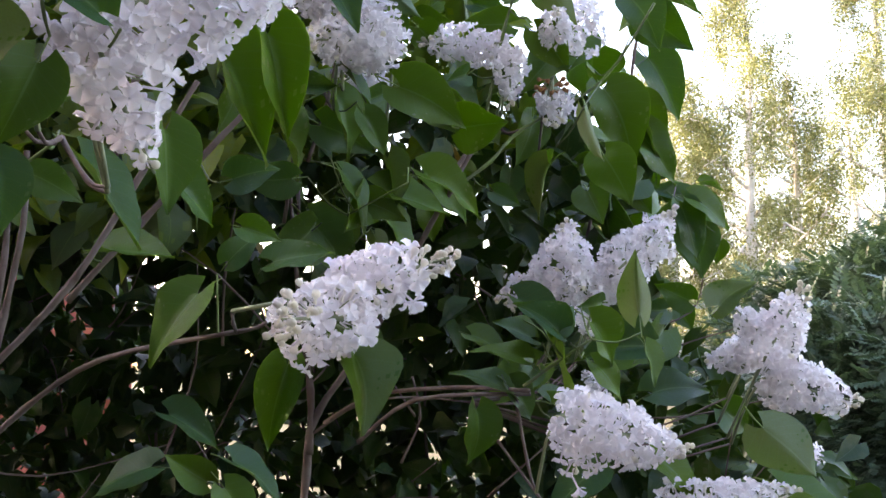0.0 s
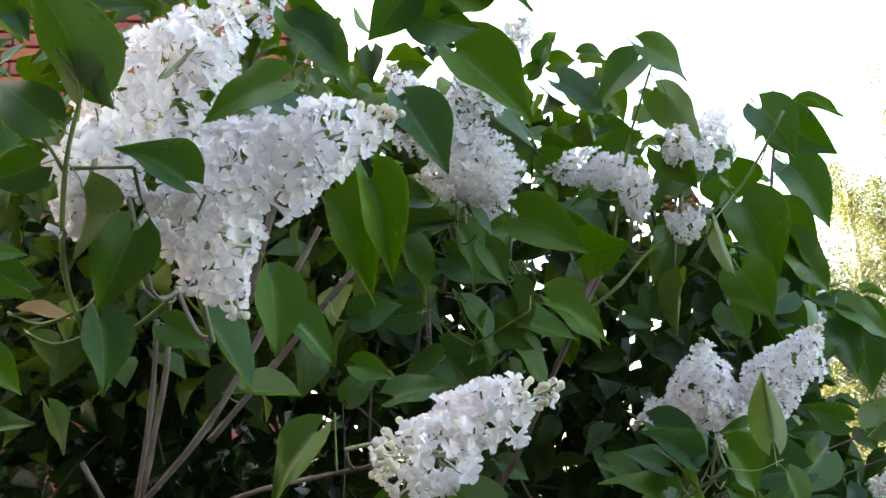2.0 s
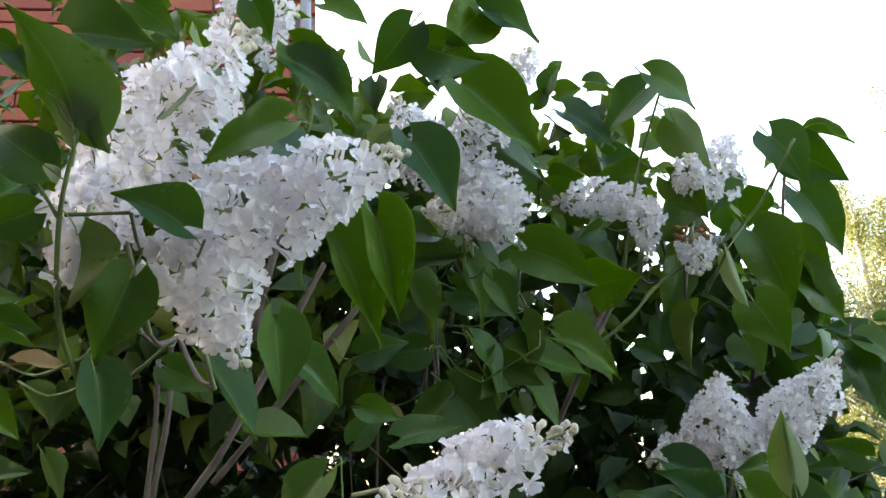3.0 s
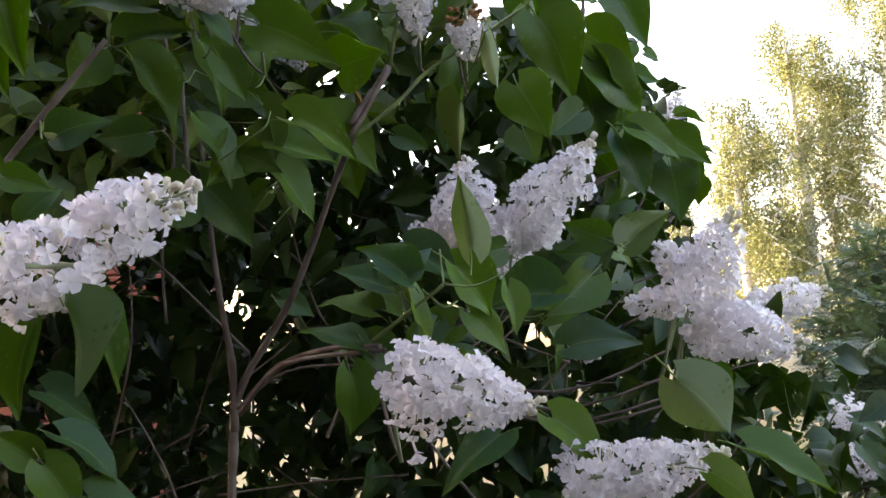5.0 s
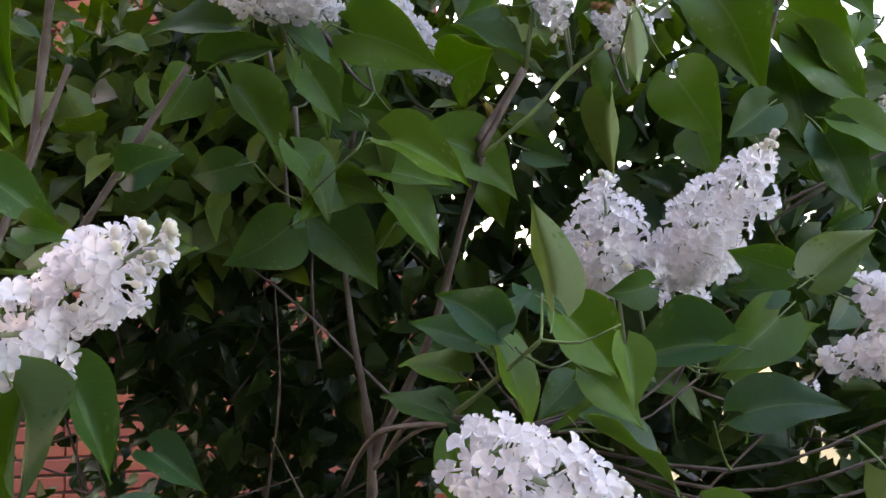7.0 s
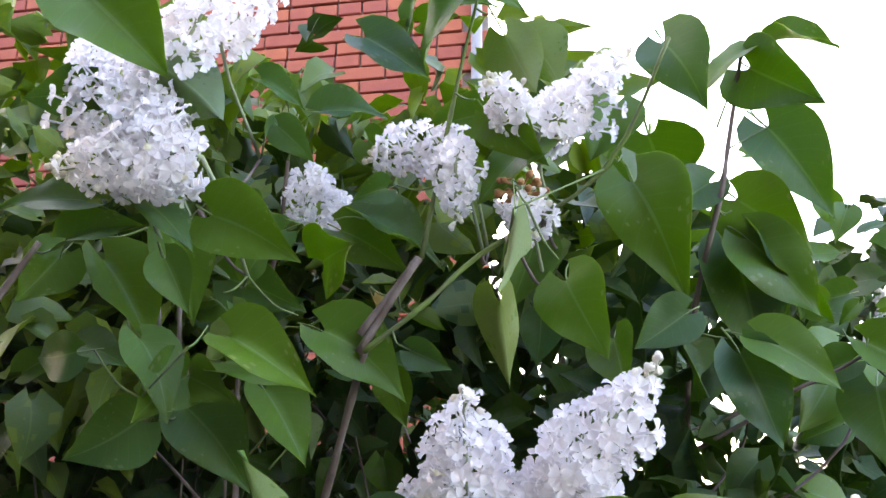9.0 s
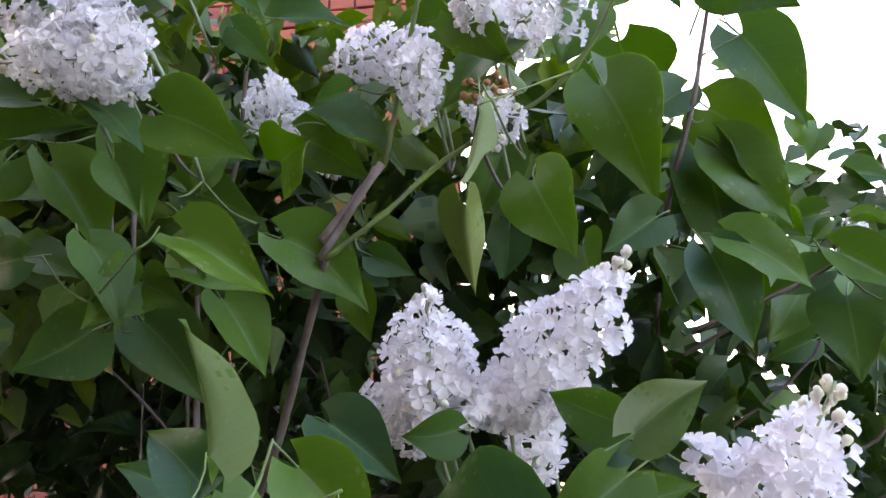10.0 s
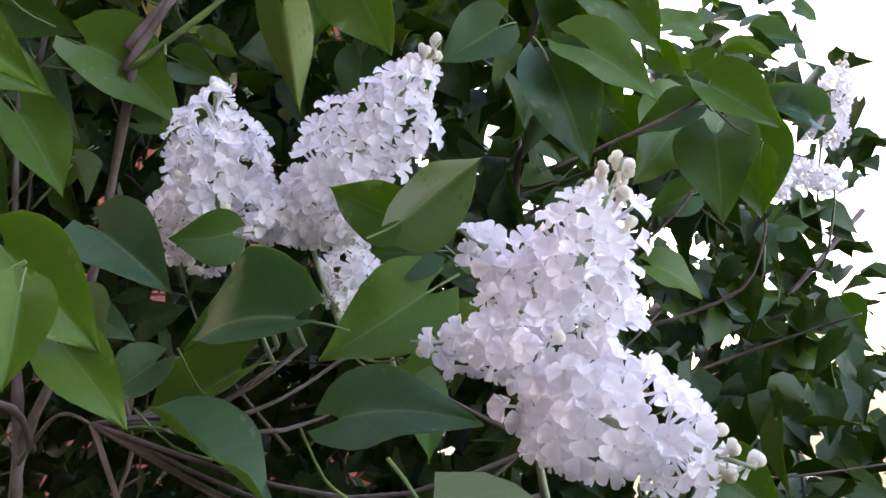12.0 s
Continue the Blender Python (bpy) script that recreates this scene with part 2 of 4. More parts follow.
# ------------------------------------------------------------------ leaf, floret and bud shapes
def leaf_shape(rng, rows, cols, petiole=True, wide=0.40, fold=None, droop=None):
    """Heart-shaped leaf of length 1 along y, upper face towards z: two skins a hair apart and a stalk."""
    fold = rng.uniform(0.25, 0.85) if fold is None else fold
    droop = rng.uniform(-0.05, 0.40) if droop is None else droop
    twist, wave, ph = rng.uniform(-0.4, 0.4), rng.uniform(0.02, 0.05), rng.uniform(0, 6.28)
    skew = rng.uniform(-0.06, 0.06)
    ss = [(i / rows) ** 1.25 for i in range(rows + 1)]
    us = [2 * j / cols - 1 for j in range(cols + 1)]
    v, uv = [], []
    for layer in (0, 1):
        for s in ss:
            h = wide * 2.62 * (max(s, 0.004) ** 0.42) * (max(1 - s, 0.0) ** 1.22) + 0.006 * (1 - s)
            for u in us:
                x = u * h * (1 + skew * math.copysign(1, u)) + skew * math.sin(s * 3.1)
                y = s - 0.22 * u * u * math.exp(-s * 6.0)
                z = fold * abs(x) - droop * s * s + wave * math.sin(ph + s * 9 + u * 2) * abs(u) + twist * x * s
                z += 0.05 * math.sin(s * 14 + ph) * u * u * h + 0.10 * (1 - u * u) * h * 0.3
                v.append((x, y, z - 0.006 * layer))
                uv.append((0.5 + u * 0.5, s))
    n, w = (rows + 1) * (cols + 1), cols + 1
    q, slot = [], []
    for i in range(rows):
        for j in range(cols):
            a = i * w + j
            q.append((a, a + 1, a + w + 1, a + w))
            slot.append(0)
            q.append((n + a + w, n + a + w + 1, n + a + 1, n + a))
            slot.append(1)
    if petiole:
        at, k, bend = len(v), 4, rng.uniform(0.05, 0.22)
        for i in range(4):
            t = i / 3
            for c in range(k):
                a = 2 * math.pi * c / k
                r = 0.014 - 0.004 * (1 - t)
                v.append((r * math.cos(a), 0.03 - 0.36 * t, -0.012 + r * math.sin(a) - bend * t * t))
                uv.append((0.5, 0.2))
        for i in range(3):
            for c in range(k):
                c2 = (c + 1) % k
                q.append((at + i * k + c, at + i * k + c2, at + (i + 1) * k + c2, at + (i + 1) * k + c))
                slot.append(1)
    return np.array(v), np.array(q), np.array(slot), np.array(uv)


def floret_shape(rng, opening=1.0):
    """Four broad, round-ended, spoon-shaped petals round a short tube; one unit across, facing +z."""
    v, uv, q = [], [], []
    along = ((0.05, 0.060), (0.15, 0.130), (0.26, 0.205), (0.36, 0.248), (0.44, 0.232), (0.49, 0.165), (0.512, 0.060))
    cols, ring = 4, []
    spin = rng.uniform(0, 1.5)
    for p in range(4):
        a0 = spin + p * math.pi / 2 + rng.uniform(-0.12, 0.12)
        lift = (1 - opening) * 1.1 + rng.uniform(-0.18, 0.28)
        size, cup, tip = rng.uniform(0.92, 1.08), rng.uniform(0.45, 1.00), rng.uniform(-0.20, 0.06)
        base = len(v)
        for r, half in along:
            s = r / 0.512
            for j in range(cols + 1):
                u = 2 * j / cols - 1
                rr, y = r * size - 0.035 * u * u * s, u * half * size * rng.uniform(0.98, 1.02)
                h = cup * (0.24 * u * u * min(1.0, 1.6 * s) + 0.12 * s * s) + tip * s ** 4 - 0.05 * s
                x, z = rr * math.cos(lift) - h * math.sin(lift), rr * math.sin(lift) + h * math.cos(lift)
                v.append((x * math.cos(a0) - y * math.sin(a0), x * math.sin(a0) + y * math.cos(a0), z))
                uv.append((0.5 + u / 2, s))
        for i in range(len(along) - 1):
            for j in range(cols):
                a = base + i * (cols + 1) + j
                q.append((a, a + cols + 1, a + cols + 2, a + 1))
        ring.append((base, base + cols))
    at, k = len(v), 8
    for r, z in ((0.055, 0.0), (0.05, -0.75)):
        for c in range(k):
            a = spin + 2 * math.pi * c / k
            v.append((r * math.cos(a), r * math.sin(a), z))
            uv.append((0.5, 0))
    for c in range(k):
        c2 = (c + 1) % k
        q.append((at + c, at + k + c, at + k + c2, at + c2))
    # sew each petal's foot to the tube so that a flower is one island
    for p, (l, r) in enumerate(ring):
        q.append((l, r, at + (p * 2 + 1) % k, at + (p * 2 + 7) % k))
    return np.array(v), np.array(q), np.zeros(len(q), int), np.array(uv)


def bud_shape(rng):
    """Closed bud on its tube: a rounded knob, one unit across."""
    v, uv, q = [], [], []
    prof = [(0.02, 0.52), (0.28, 0.44), (0.40, 0.18), (0.34, -0.10), (0.15, -0.32), (0.11, -0.8), (0.16, -1.2)]
    k = 7
    for r, z in prof:
        for c in range(k):
            a = 2 * math.pi * c / k
            rr = r * (1 + 0.10 * math.cos(2 * a))
            v.append((rr * math.cos(a), rr * math.sin(a), z))
            uv.append((0.5, 0.5))
    for i in range(len(prof) - 1):
        for c in range(k):
            c2 = (c + 1) % k
            q.append((i * k + c, (i + 1) * k + c, (i + 1) * k + c2, i * k + c2))
    return np.array(v), np.array(q), np.zeros(len(q), int), np.array(uv)


RNG = random.Random(7)
LEAVES = [leaf_shape(RNG, 10, 8) for _ in range(10)]
LEAVES += [leaf_shape(RNG, 10, 8, fold=0.9, droop=0.15), leaf_shape(RNG, 10, 8, fold=0.7, droop=0.3)]
LEAF_MESH = [mesh_of("leaf", v, q, (LEAF_TOP, LEAF_UNDER), s, uv) for v, q, s, uv in LEAVES]
LEAF_MESH_YELLOW = mesh_of("leaf", *LEAVES[0][:2], (YELLOW_LEAF, YELLOW_LEAF), LEAVES[0][2], LEAVES[0][3])
FILLERS = [leaf_shape(RNG, 4, 4, petiole=False) for _ in range(10)]
FLORETS = [floret_shape(RNG, 1.0) for _ in range(5)] + [floret_shape(RNG, 0.75) for _ in range(2)] + [floret_shape(RNG, 0.4)]
FLORET_MESH = [mesh_of("floret", v, q, (PETAL,), s, uv) for v, q, s, uv in FLORETS]
BUDS = [bud_shape(RNG)]


# ------------------------------------------------------------------ the lilac shrub
lilac = thing("lilac_bush", "white-flowering lilac shrub with heart-shaped green leaves, in bloom", "shrub")
leaf_count = 0
wood, branches, stalk_ends = [], [], []


def leaf(base, tip, normal, width, shape=None, yellow=False, owner=None):
    """One leaf from its stalk's end to its point; normal is the way its upper face looks, width its breadth over its length."""
    global leaf_count
    leaf_count += 1
    b, t = np.array(base), np.array(tip)
    size = np.linalg.norm(t - b)
    k = (leaf_count * 7) % 10 if shape is None else shape
    m = frame_of(b, t - b, normal, size * width / 0.72, size, size)
    ob = part("leaf", LEAF_MESH_YELLOW if yellow else LEAF_MESH[k], None, owner or lilac)
    ob.matrix_basis = to_matrix(m)
    stalk_ends.append(Vector(b - (t - b) * 0.32))
    return ob


def panicle(base, tip, radius, single=False, density=1.0, size=0.0152, buds=0.11, mixed=0.03, withered=0.0, owner=None, stalk=(-0.02, 0.07, -0.07)):
    """A cone of florets round a branching stalk: blunt foot, knobbly sides, closed buds at the point."""
    rng = random.Random(int(abs(base[0] * 7919 + base[2] * 104729) * 100))
    b, t = Vector(base), Vector(tip)
    axis = t - b
    long = axis.length
    d = axis.normalized()
    sx = d.orthogonal().normalized()
    sy = d.cross(sx)
    verts = [b + Vector(stalk), b, b + axis * 0.4, b + axis * 0.97]
    spine = tube(verts, [0.0015, 0.0016, 0.0015, 0.0008], 6, 3)
    spine.materials.append(PEDICEL)
    ob = tagged(new("flower_panicle", spine), "dense cone of small white lilac flowers")
    ob.parent = owner or lilac
    foot = b + Vector(stalk)
    # the twig leaves the nearest branch, or comes from deep inside the crown
    joint = min(branches, key=lambda w: (w - foot).length_squared)
    if (joint - foot).length > 0.30:
        joint = foot + Vector((rng.uniform(-0.16, -0.08), rng.uniform(0.42, 0.52), -0.16))
    bough = [joint, joint.lerp(foot, 0.6) - Vector((0, 0, 0.12 * (joint - foot).length)), foot]
    part("twig", tube(bough, [0.0018, 0.0013, 0.0011], 6), BARK, owner or lilac)
    wood.extend([foot, foot.lerp(bough[1], 0.5), bough[1], bough[1].lerp(bough[0], 0.5), b, b.lerp(t, 0.2)])
    def girth(s):
        return (0.70 + 0.70 * s - 0.7 * s * s) * max(0.0, 1 - s ** 2.2) ** 0.8

    # stations along the axis, closer together where the cone is wide
    steps = [(k + 0.5) / 60 for k in range(60)]
    weight = np.cumsum([girth(s) + 0.12 for s in steps])
    area = 2 * math.pi * radius * long * sum(girth(s) for s in steps) / 60 + 2 * radius * radius
    count = max(14, int(density * area / (size * size) * 1.45))
    flowers, closed, twigs = [], [], []
    lobes = [(rng.uniform(0, 6.28), rng.uniform(0.05, 0.85), rng.uniform(0.20, 0.46)) for _ in range(12)]
    for i in range(count):
        s = float(np.interp((i + rng.random()) / count * weight[-1], weight, steps))
        phi = i * 2.39996 + rng.uniform(-0.22, 0.22)
        lump = 0.88
        for a, q, amp in lobes:
            lump += amp * math.exp(-((s - q) / 0.09) ** 2) * max(0.0, math.cos(phi - a)) ** 3
        depth = (1.0, 1.0, 0.97, 1.0, 0.70)[i % 5] * rng.uniform(0.95, 1.06)
        r = radius * girth(s) * lump * depth
        out = sx * math.cos(phi) + sy * math.sin(phi)
        place = b + axis * (s * 0.97) + out * r
        face = (out * (1 - 0.5 * s) + d * (0.9 * s - 0.05) + Vector((rng.gauss(0, 0.15), rng.gauss(0, 0.15), rng.gauss(0, 0.15) + 0.10))).normalized()
        inner = b + axis * max(0.0, s * 0.9 - 0.06)
        twigs.append((inner.lerp(place, 0.35), place - face * size * 0.6))
        if s > 1 - buds * 1.1:
            for _ in range(2):
                lean = (face + Vector((rng.gauss(0, 0.5), rng.gauss(0, 0.5), rng.gauss(0, 0.5)))).normalized()
                closed.append((0, frame_of(place + lean * size * rng.uniform(0.05, 0.30), lean.orthogonal(), lean, *(3 * [size * rng.uniform(0.30, 0.46)]))))
        if rng.random() < (mixed if s < 1 - buds * 1.6 else 0.75 if s < 1 - buds * 0.5 else 1.0):
            closed.append((0, frame_of(place, face.orthogonal(), face, *(3 * [size * rng.uniform(0.36, 0.52)]))))
        else:
            k = rng.choice((0, 1, 2, 3, 4, 0, 1, 2, 3, 4, 5, 6, 7))
            turn = Vector((rng.gauss(0, 1), rng.gauss(0, 1), rng.gauss(0, 1)))
            flowers.append((k, frame_of(place, face.cross(turn), face, *(3 * [size * rng.uniform(0.90, 1.12)]))))
    if withered:
        cut = int(len(flowers) * withered)
        flowers, dry = flowers[cut:], flowers[:cut]
        part("withered_blossom", joined("withered_blossom", BUDS, [(0, m @ np.diag((0.5, 0.5, 0.5, 1))) for _, m in dry], (DRY,)), None, ob, "brown dried-up flowers")
    if single:
        for k, m in flowers:
            one = part("floret", FLORET_MESH[k], None, ob)
            one.matrix_basis = to_matrix(m)
    elif flowers:
        tagged(part("blossom", joined("blossom", FLORETS, flowers, (PETAL_STUFF,)), None, ob), kind="stuff")
    if closed:
        tagged(part("bud_cluster", joined("bud_cluster", BUDS, closed, (BUD,)), None, ob, "closed cream-coloured buds"), kind="stuff")
    rods = []
    for a, c in twigs[::3]:
        side = (c - a).orthogonal().normalized() * 0.0005
        up = side.cross((c - a).normalized())
        rods.append((a, c, side, up))
    v, q = [], []
    for a, c, x, y in rods:
        n = len(v)
        v += [a + x, a + y, a - x, a - y, c + x, c + y, c - x, c - y]
        q += [(n + k, n + (k + 1) % 4, n + 4 + (k + 1) % 4, n + 4 + k) for k in range(4)]
    tagged(part("pedicel_cluster", mesh_of("pedicel_cluster", v, q, (PEDICEL,)), None, ob, "thin green flower stalks"), kind="stuff")
    return ob


def petioles():
    """Carries each leaf's stalk on to the nearest wood."""
    for end in stalk_ends:
        near = min(wood, key=lambda w: (w - end).length_squared)
        gap = (near - end).length
        if 0.006 < gap < 0.06:
            mid = end.lerp(near, 0.5) - Vector((0, 0, gap * 0.12))
            part("petiole", tube([end, mid, near], [0.0007, 0.0008, 0.0010 + 0.003 * gap], 5, 3), GREEN_STEM, lilac)


def stem(points, radii, mat=None, name="branch", label="", owner=None):
    p = [Vector(q) for q in points]
    for a, c in zip(p, p[1:]):
        run = [a.lerp(c, k / 8) for k in range(9)]
        wood.extend(run)
        branches.extend(run)
    return part(name, tube(points, radii), mat or BARK, owner or lilac, label)



# ------------------------------------------------------------------ branches, flower cones and leaves that can be told apart

stem([(-0.330, 0.600, 0.000), (-0.328, 0.491, 1.445), (-0.302, 0.475, 1.555)], [0.0043, 0.0040, 0.0036], BARK, "branch")
stem([(-0.304, 0.472, 1.578), (-0.227, 0.476, 1.657), (-0.172, 0.483, 1.747), (-0.125, 0.489, 1.829)], [0.0032, 0.0030, 0.0029, 0.0022], BARK, "branch")
stem([(-0.304, 0.482, 1.556), (-0.283, 0.472, 1.629), (-0.262, 0.462, 1.707), (-0.255, 0.452, 1.766)], [0.0029, 0.0029, 0.0025, 0.0022], BARK, "branch")
stem([(-0.303, 0.485, 1.591), (-0.289, 0.481, 1.685), (-0.279, 0.469, 1.755)], [0.0029, 0.0025, 0.0022], BARK, "branch")
stem([(-0.339, 0.511, 1.504), (-0.283, 0.505, 1.553), (-0.199, 0.475, 1.594), (-0.065, 0.420, 1.612)], [0.0030, 0.0026, 0.0022, 0.0018], BARK, "branch")
stem([(-0.336, 0.450, 1.630), (-0.308, 0.480, 1.562)], [0.0022, 0.0022], BARK, "branch")
stem([(-0.100, 0.900, 0.000), (-0.137, 0.839, 1.336), (-0.121, 0.828, 1.458), (-0.109, 0.824, 1.525), (-0.036, 0.813, 1.622), (0.038, 0.778, 1.742), (0.065, 0.761, 1.778)], [0.0055, 0.005, 0.005, 0.0045, 0.0035, 0.003, 0.003], BARK, "branch")
stem([(0.062, 0.758, 1.776), (0.101, 0.776, 1.847)], [0.003, 0.003], BARK, "branch")
stem([(-0.117, 0.826, 1.482), (-0.113, 0.818, 1.556), (-0.125, 0.813, 1.656), (-0.137, 0.811, 1.813)], [0.0045, 0.004, 0.003, 0.002], BARK, "branch")
stem([(-0.097, 0.823, 1.518), (-0.027, 0.756, 1.551), (0.079, 0.628, 1.562), (0.147, 0.565, 1.560)], [0.003, 0.0026, 0.002, 0.002], BARK, "branch")
stem([(-0.095, 0.150, 1.677), (-0.095, 0.131, 1.708), (-0.083, 0.113, 1.753), (-0.070, 0.106, 1.790)], [0.0014, 0.0013, 0.0012, 0.001], GREEN_STEM, "shoot")
stem([(-0.084, 0.113, 1.752), (-0.091, 0.106, 1.767), (-0.100, 0.100, 1.777)], [0.001, 0.0009, 0.0008], GREEN_STEM, "shoot")
stem([(-0.081, 0.114, 1.753), (-0.054, 0.127, 1.754)], [0.001, 0.0008], GREEN_STEM, "shoot")
stem([(0.064, 0.756, 1.790), (0.100, 0.783, 1.853)], [0.003, 0.003], BARK, "branch")
stem([(-0.266, 0.542, 1.648), (-0.203, 0.552, 1.718), (-0.134, 0.565, 1.797), (-0.090, 0.571, 1.843)], [0.0032, 0.0032, 0.003, 0.002], BARK, "branch")
stem([(-0.214, 0.519, 1.774), (-0.183, 0.509, 1.863), (-0.164, 0.504, 1.911), (-0.135, 0.511, 1.957)], [0.0035, 0.0035, 0.003, 0.0025], BARK, "branch")
stem([(-0.164, 0.504, 1.911), (-0.139, 0.496, 1.985)], [0.002, 0.0018], GREEN_STEM, "shoot")
stem([(-0.114, 0.811, 1.828), (-0.088, 0.806, 1.901), (-0.068, 0.793, 1.982)], [0.0025, 0.002, 0.0018], BARK, "shoot")
stem([(-0.114, 0.711, 1.739), (-0.094, 0.683, 1.820), (-0.092, 0.665, 1.893)], [0.002, 0.002, 0.0018], BARK, "shoot")
stem([(0.143, 0.559, 1.564), (0.170, 0.565, 1.583), (0.202, 0.561, 1.603)], [0.0016, 0.0014, 0.0012], GREEN_STEM, "shoot")
stem([(0.181, 1.070, 1.707), (0.289, 1.103, 1.767)], [0.0022, 0.002], BARK, "shoot")
stem([(-0.025, 0.664, 1.509), (0.038, 0.626, 1.551), (0.148, 0.575, 1.557)], [0.0022, 0.002, 0.0018], BARK, "shoot")
stem([(0.226, 1.589, 1.584), (0.399, 1.779, 1.834)], [0.004, 0.0035], BARK, "branch")
stem([(0.212, 1.462, 1.575), (0.330, 1.596, 1.580)], [0.003, 0.0025], BARK, "branch")
stem([(0.065, 0.760, 1.777), (0.107, 0.779, 1.811), (0.144, 0.805, 1.854), (0.240, 0.837, 1.916), (0.305, 0.822, 2.004)], [0.0025, 0.002, 0.002, 0.0018, 0.0014], GREEN_STEM, "shoot")
stem([(0.240, 0.837, 1.916), (0.213, 0.744, 1.860)], [0.0008, 0.0007], GREEN_STEM, "shoot")
stem([(0.217, 1.028, 1.718), (0.245, 0.996, 1.831), (0.286, 0.973, 1.929), (0.292, 0.983, 1.974), (0.311, 0.989, 2.069)], [0.0028, 0.0026, 0.0023, 0.002, 0.0016], BARK, "shoot")
stem([(0.292, 0.983, 1.974), (0.318, 1.022, 2.004)], [0.0008, 0.0007], GREEN_STEM, "shoot")
stem([(0.100, 0.786, 1.854), (0.128, 0.785, 1.971), (0.147, 0.777, 2.020), (0.171, 0.768, 2.076)], [0.0022, 0.0018, 0.0015, 0.0012], GREEN_STEM, "shoot")
stem([(0.281, 0.992, 2.001), (0.320, 0.983, 2.075)], [0.0009, 0.0008], GREEN_STEM, "shoot")
stem([(0.248, 1.006, 1.735), (0.339, 1.029, 1.771), (0.372, 1.036, 1.788)], [0.0016, 0.0016, 0.0012], BARK, "branch")
stem([(-0.097, 0.706, 1.843), (-0.099, 0.714, 1.775), (-0.099, 0.723, 1.711)], [0.0022, 0.002, 0.0018], BARK, "shoot")
stem([(-0.075, 0.655, 1.856), (-0.044, 0.658, 1.871), (-0.013, 0.662, 1.890)], [0.0009, 0.0008, 0.0007], GREEN_STEM, "shoot")
stem([(-0.026, 0.627, 1.731), (0.036, 0.615, 1.758)], [0.0009, 0.0008], GREEN_STEM, "shoot")
stem([(-0.102, 0.756, 1.764), (-0.068, 0.763, 1.787), (-0.032, 0.771, 1.811)], [0.0009, 0.0008, 0.0007], GREEN_STEM, "shoot")
stem([(-0.090, 0.765, 1.684), (-0.058, 0.771, 1.712), (-0.039, 0.774, 1.734)], [0.001, 0.0009, 0.0008], GREEN_STEM, "shoot")
stem([(-0.110, 0.821, 1.507), (-0.052, 0.803, 1.540), (0.015, 0.769, 1.548), (0.081, 0.737, 1.543)], [0.0018, 0.0015, 0.0012, 0.001], BARK, "branch")
stem([(-0.008, 0.824, 1.471), (0.015, 0.824, 1.522), (0.008, 0.816, 1.570)], [0.0016, 0.0014, 0.0012], BARK, "shoot")
stem([(-0.034, 0.763, 1.691), (-0.006, 0.772, 1.722)], [0.0009, 0.0008], GREEN_STEM, "shoot")
stem([(-0.128, 0.824, 1.836), (-0.083, 0.853, 1.835), (-0.043, 0.869, 1.871)], [0.001, 0.0009, 0.0008], GREEN_STEM, "shoot")
stem([(0.193, 1.071, 1.736), (0.247, 1.100, 1.757), (0.299, 1.105, 1.774)], [0.0012, 0.001, 0.0009], BARK, "shoot")
stem([(-0.260, 0.927, 1.613), (-0.251, 0.907, 1.698), (-0.232, 0.892, 1.790)], [0.002, 0.0018, 0.0014], BARK, "shoot")
stem([(-0.154, 0.265, 1.702), (-0.121, 0.267, 1.725)], [0.0012, 0.001], GREEN_STEM, "shoot")
panicle((0.020, 0.375, 1.636), (0.109, 0.378, 1.660), 0.026, single=True, buds=.2, stalk=(-.08, .02, -.01))
panicle((0.025, 0.375, 1.618), (0.008, 0.285, 1.614), 0.033, single=True, buds=.2, mixed=.22, stalk=(-.05, .02, .01))
panicle((0.180, 0.737, 1.650), (0.192, 0.712, 1.734), 0.035, single=True)
panicle((0.182, 0.737, 1.662), (0.110, 0.738, 1.652), 0.025, single=True, buds=.04)
panicle((0.200, 0.742, 1.662), (0.262, 0.812, 1.664), 0.022, single=True, buds=.04)
panicle((0.222, 0.760, 1.658), (0.313, 0.757, 1.749), 0.031, single=True)
panicle((0.215, 0.822, 1.646), (0.210, 0.800, 1.610), 0.019, single=True)
panicle((0.375, 0.725, 1.568), (0.426, 0.712, 1.660), 0.033, single=True, buds=.14)
panicle((0.378, 0.722, 1.562), (0.474, 0.709, 1.537), 0.030, single=True)
panicle((0.367, 0.730, 1.584), (0.318, 0.718, 1.586), 0.014, single=True)
panicle((0.377, 0.724, 1.611), (0.352, 0.702, 1.634), 0.014, buds=.06)
panicle((0.170, 0.522, 1.540), (0.279, 0.522, 1.510), 0.032, single=True)
panicle((0.268, 0.655, 1.437), (0.403, 0.683, 1.457), 0.032, single=True)
panicle((-0.060, 0.175, 1.756), (0.060, 0.212, 1.800), 0.034, single=True)
panicle((-0.055, 0.165, 1.757), (-0.031, 0.200, 1.683), 0.024, single=True, buds=.04)
panicle((-0.105, 0.165, 1.792), (-0.050, 0.236, 1.912), 0.034, single=True)
panicle((-0.088, 0.150, 1.787), (-0.092, 0.125, 1.720), 0.022, single=True, buds=.04)
panicle((0.022, 0.622, 1.902), (-0.052, 0.545, 1.882), 0.035, single=True)
panicle((-0.020, 0.602, 1.925), (0.028, 0.605, 1.880), 0.029, single=True, buds=.04)
panicle((-0.020, 0.600, 1.945), (0.036, 0.626, 2.073), 0.029, single=True)
panicle((-0.025, 0.582, 1.915), (-0.095, 0.585, 2.030), 0.031, single=True)
panicle((-0.006, 0.651, 2.018), (0.042, 0.684, 2.110), 0.023)
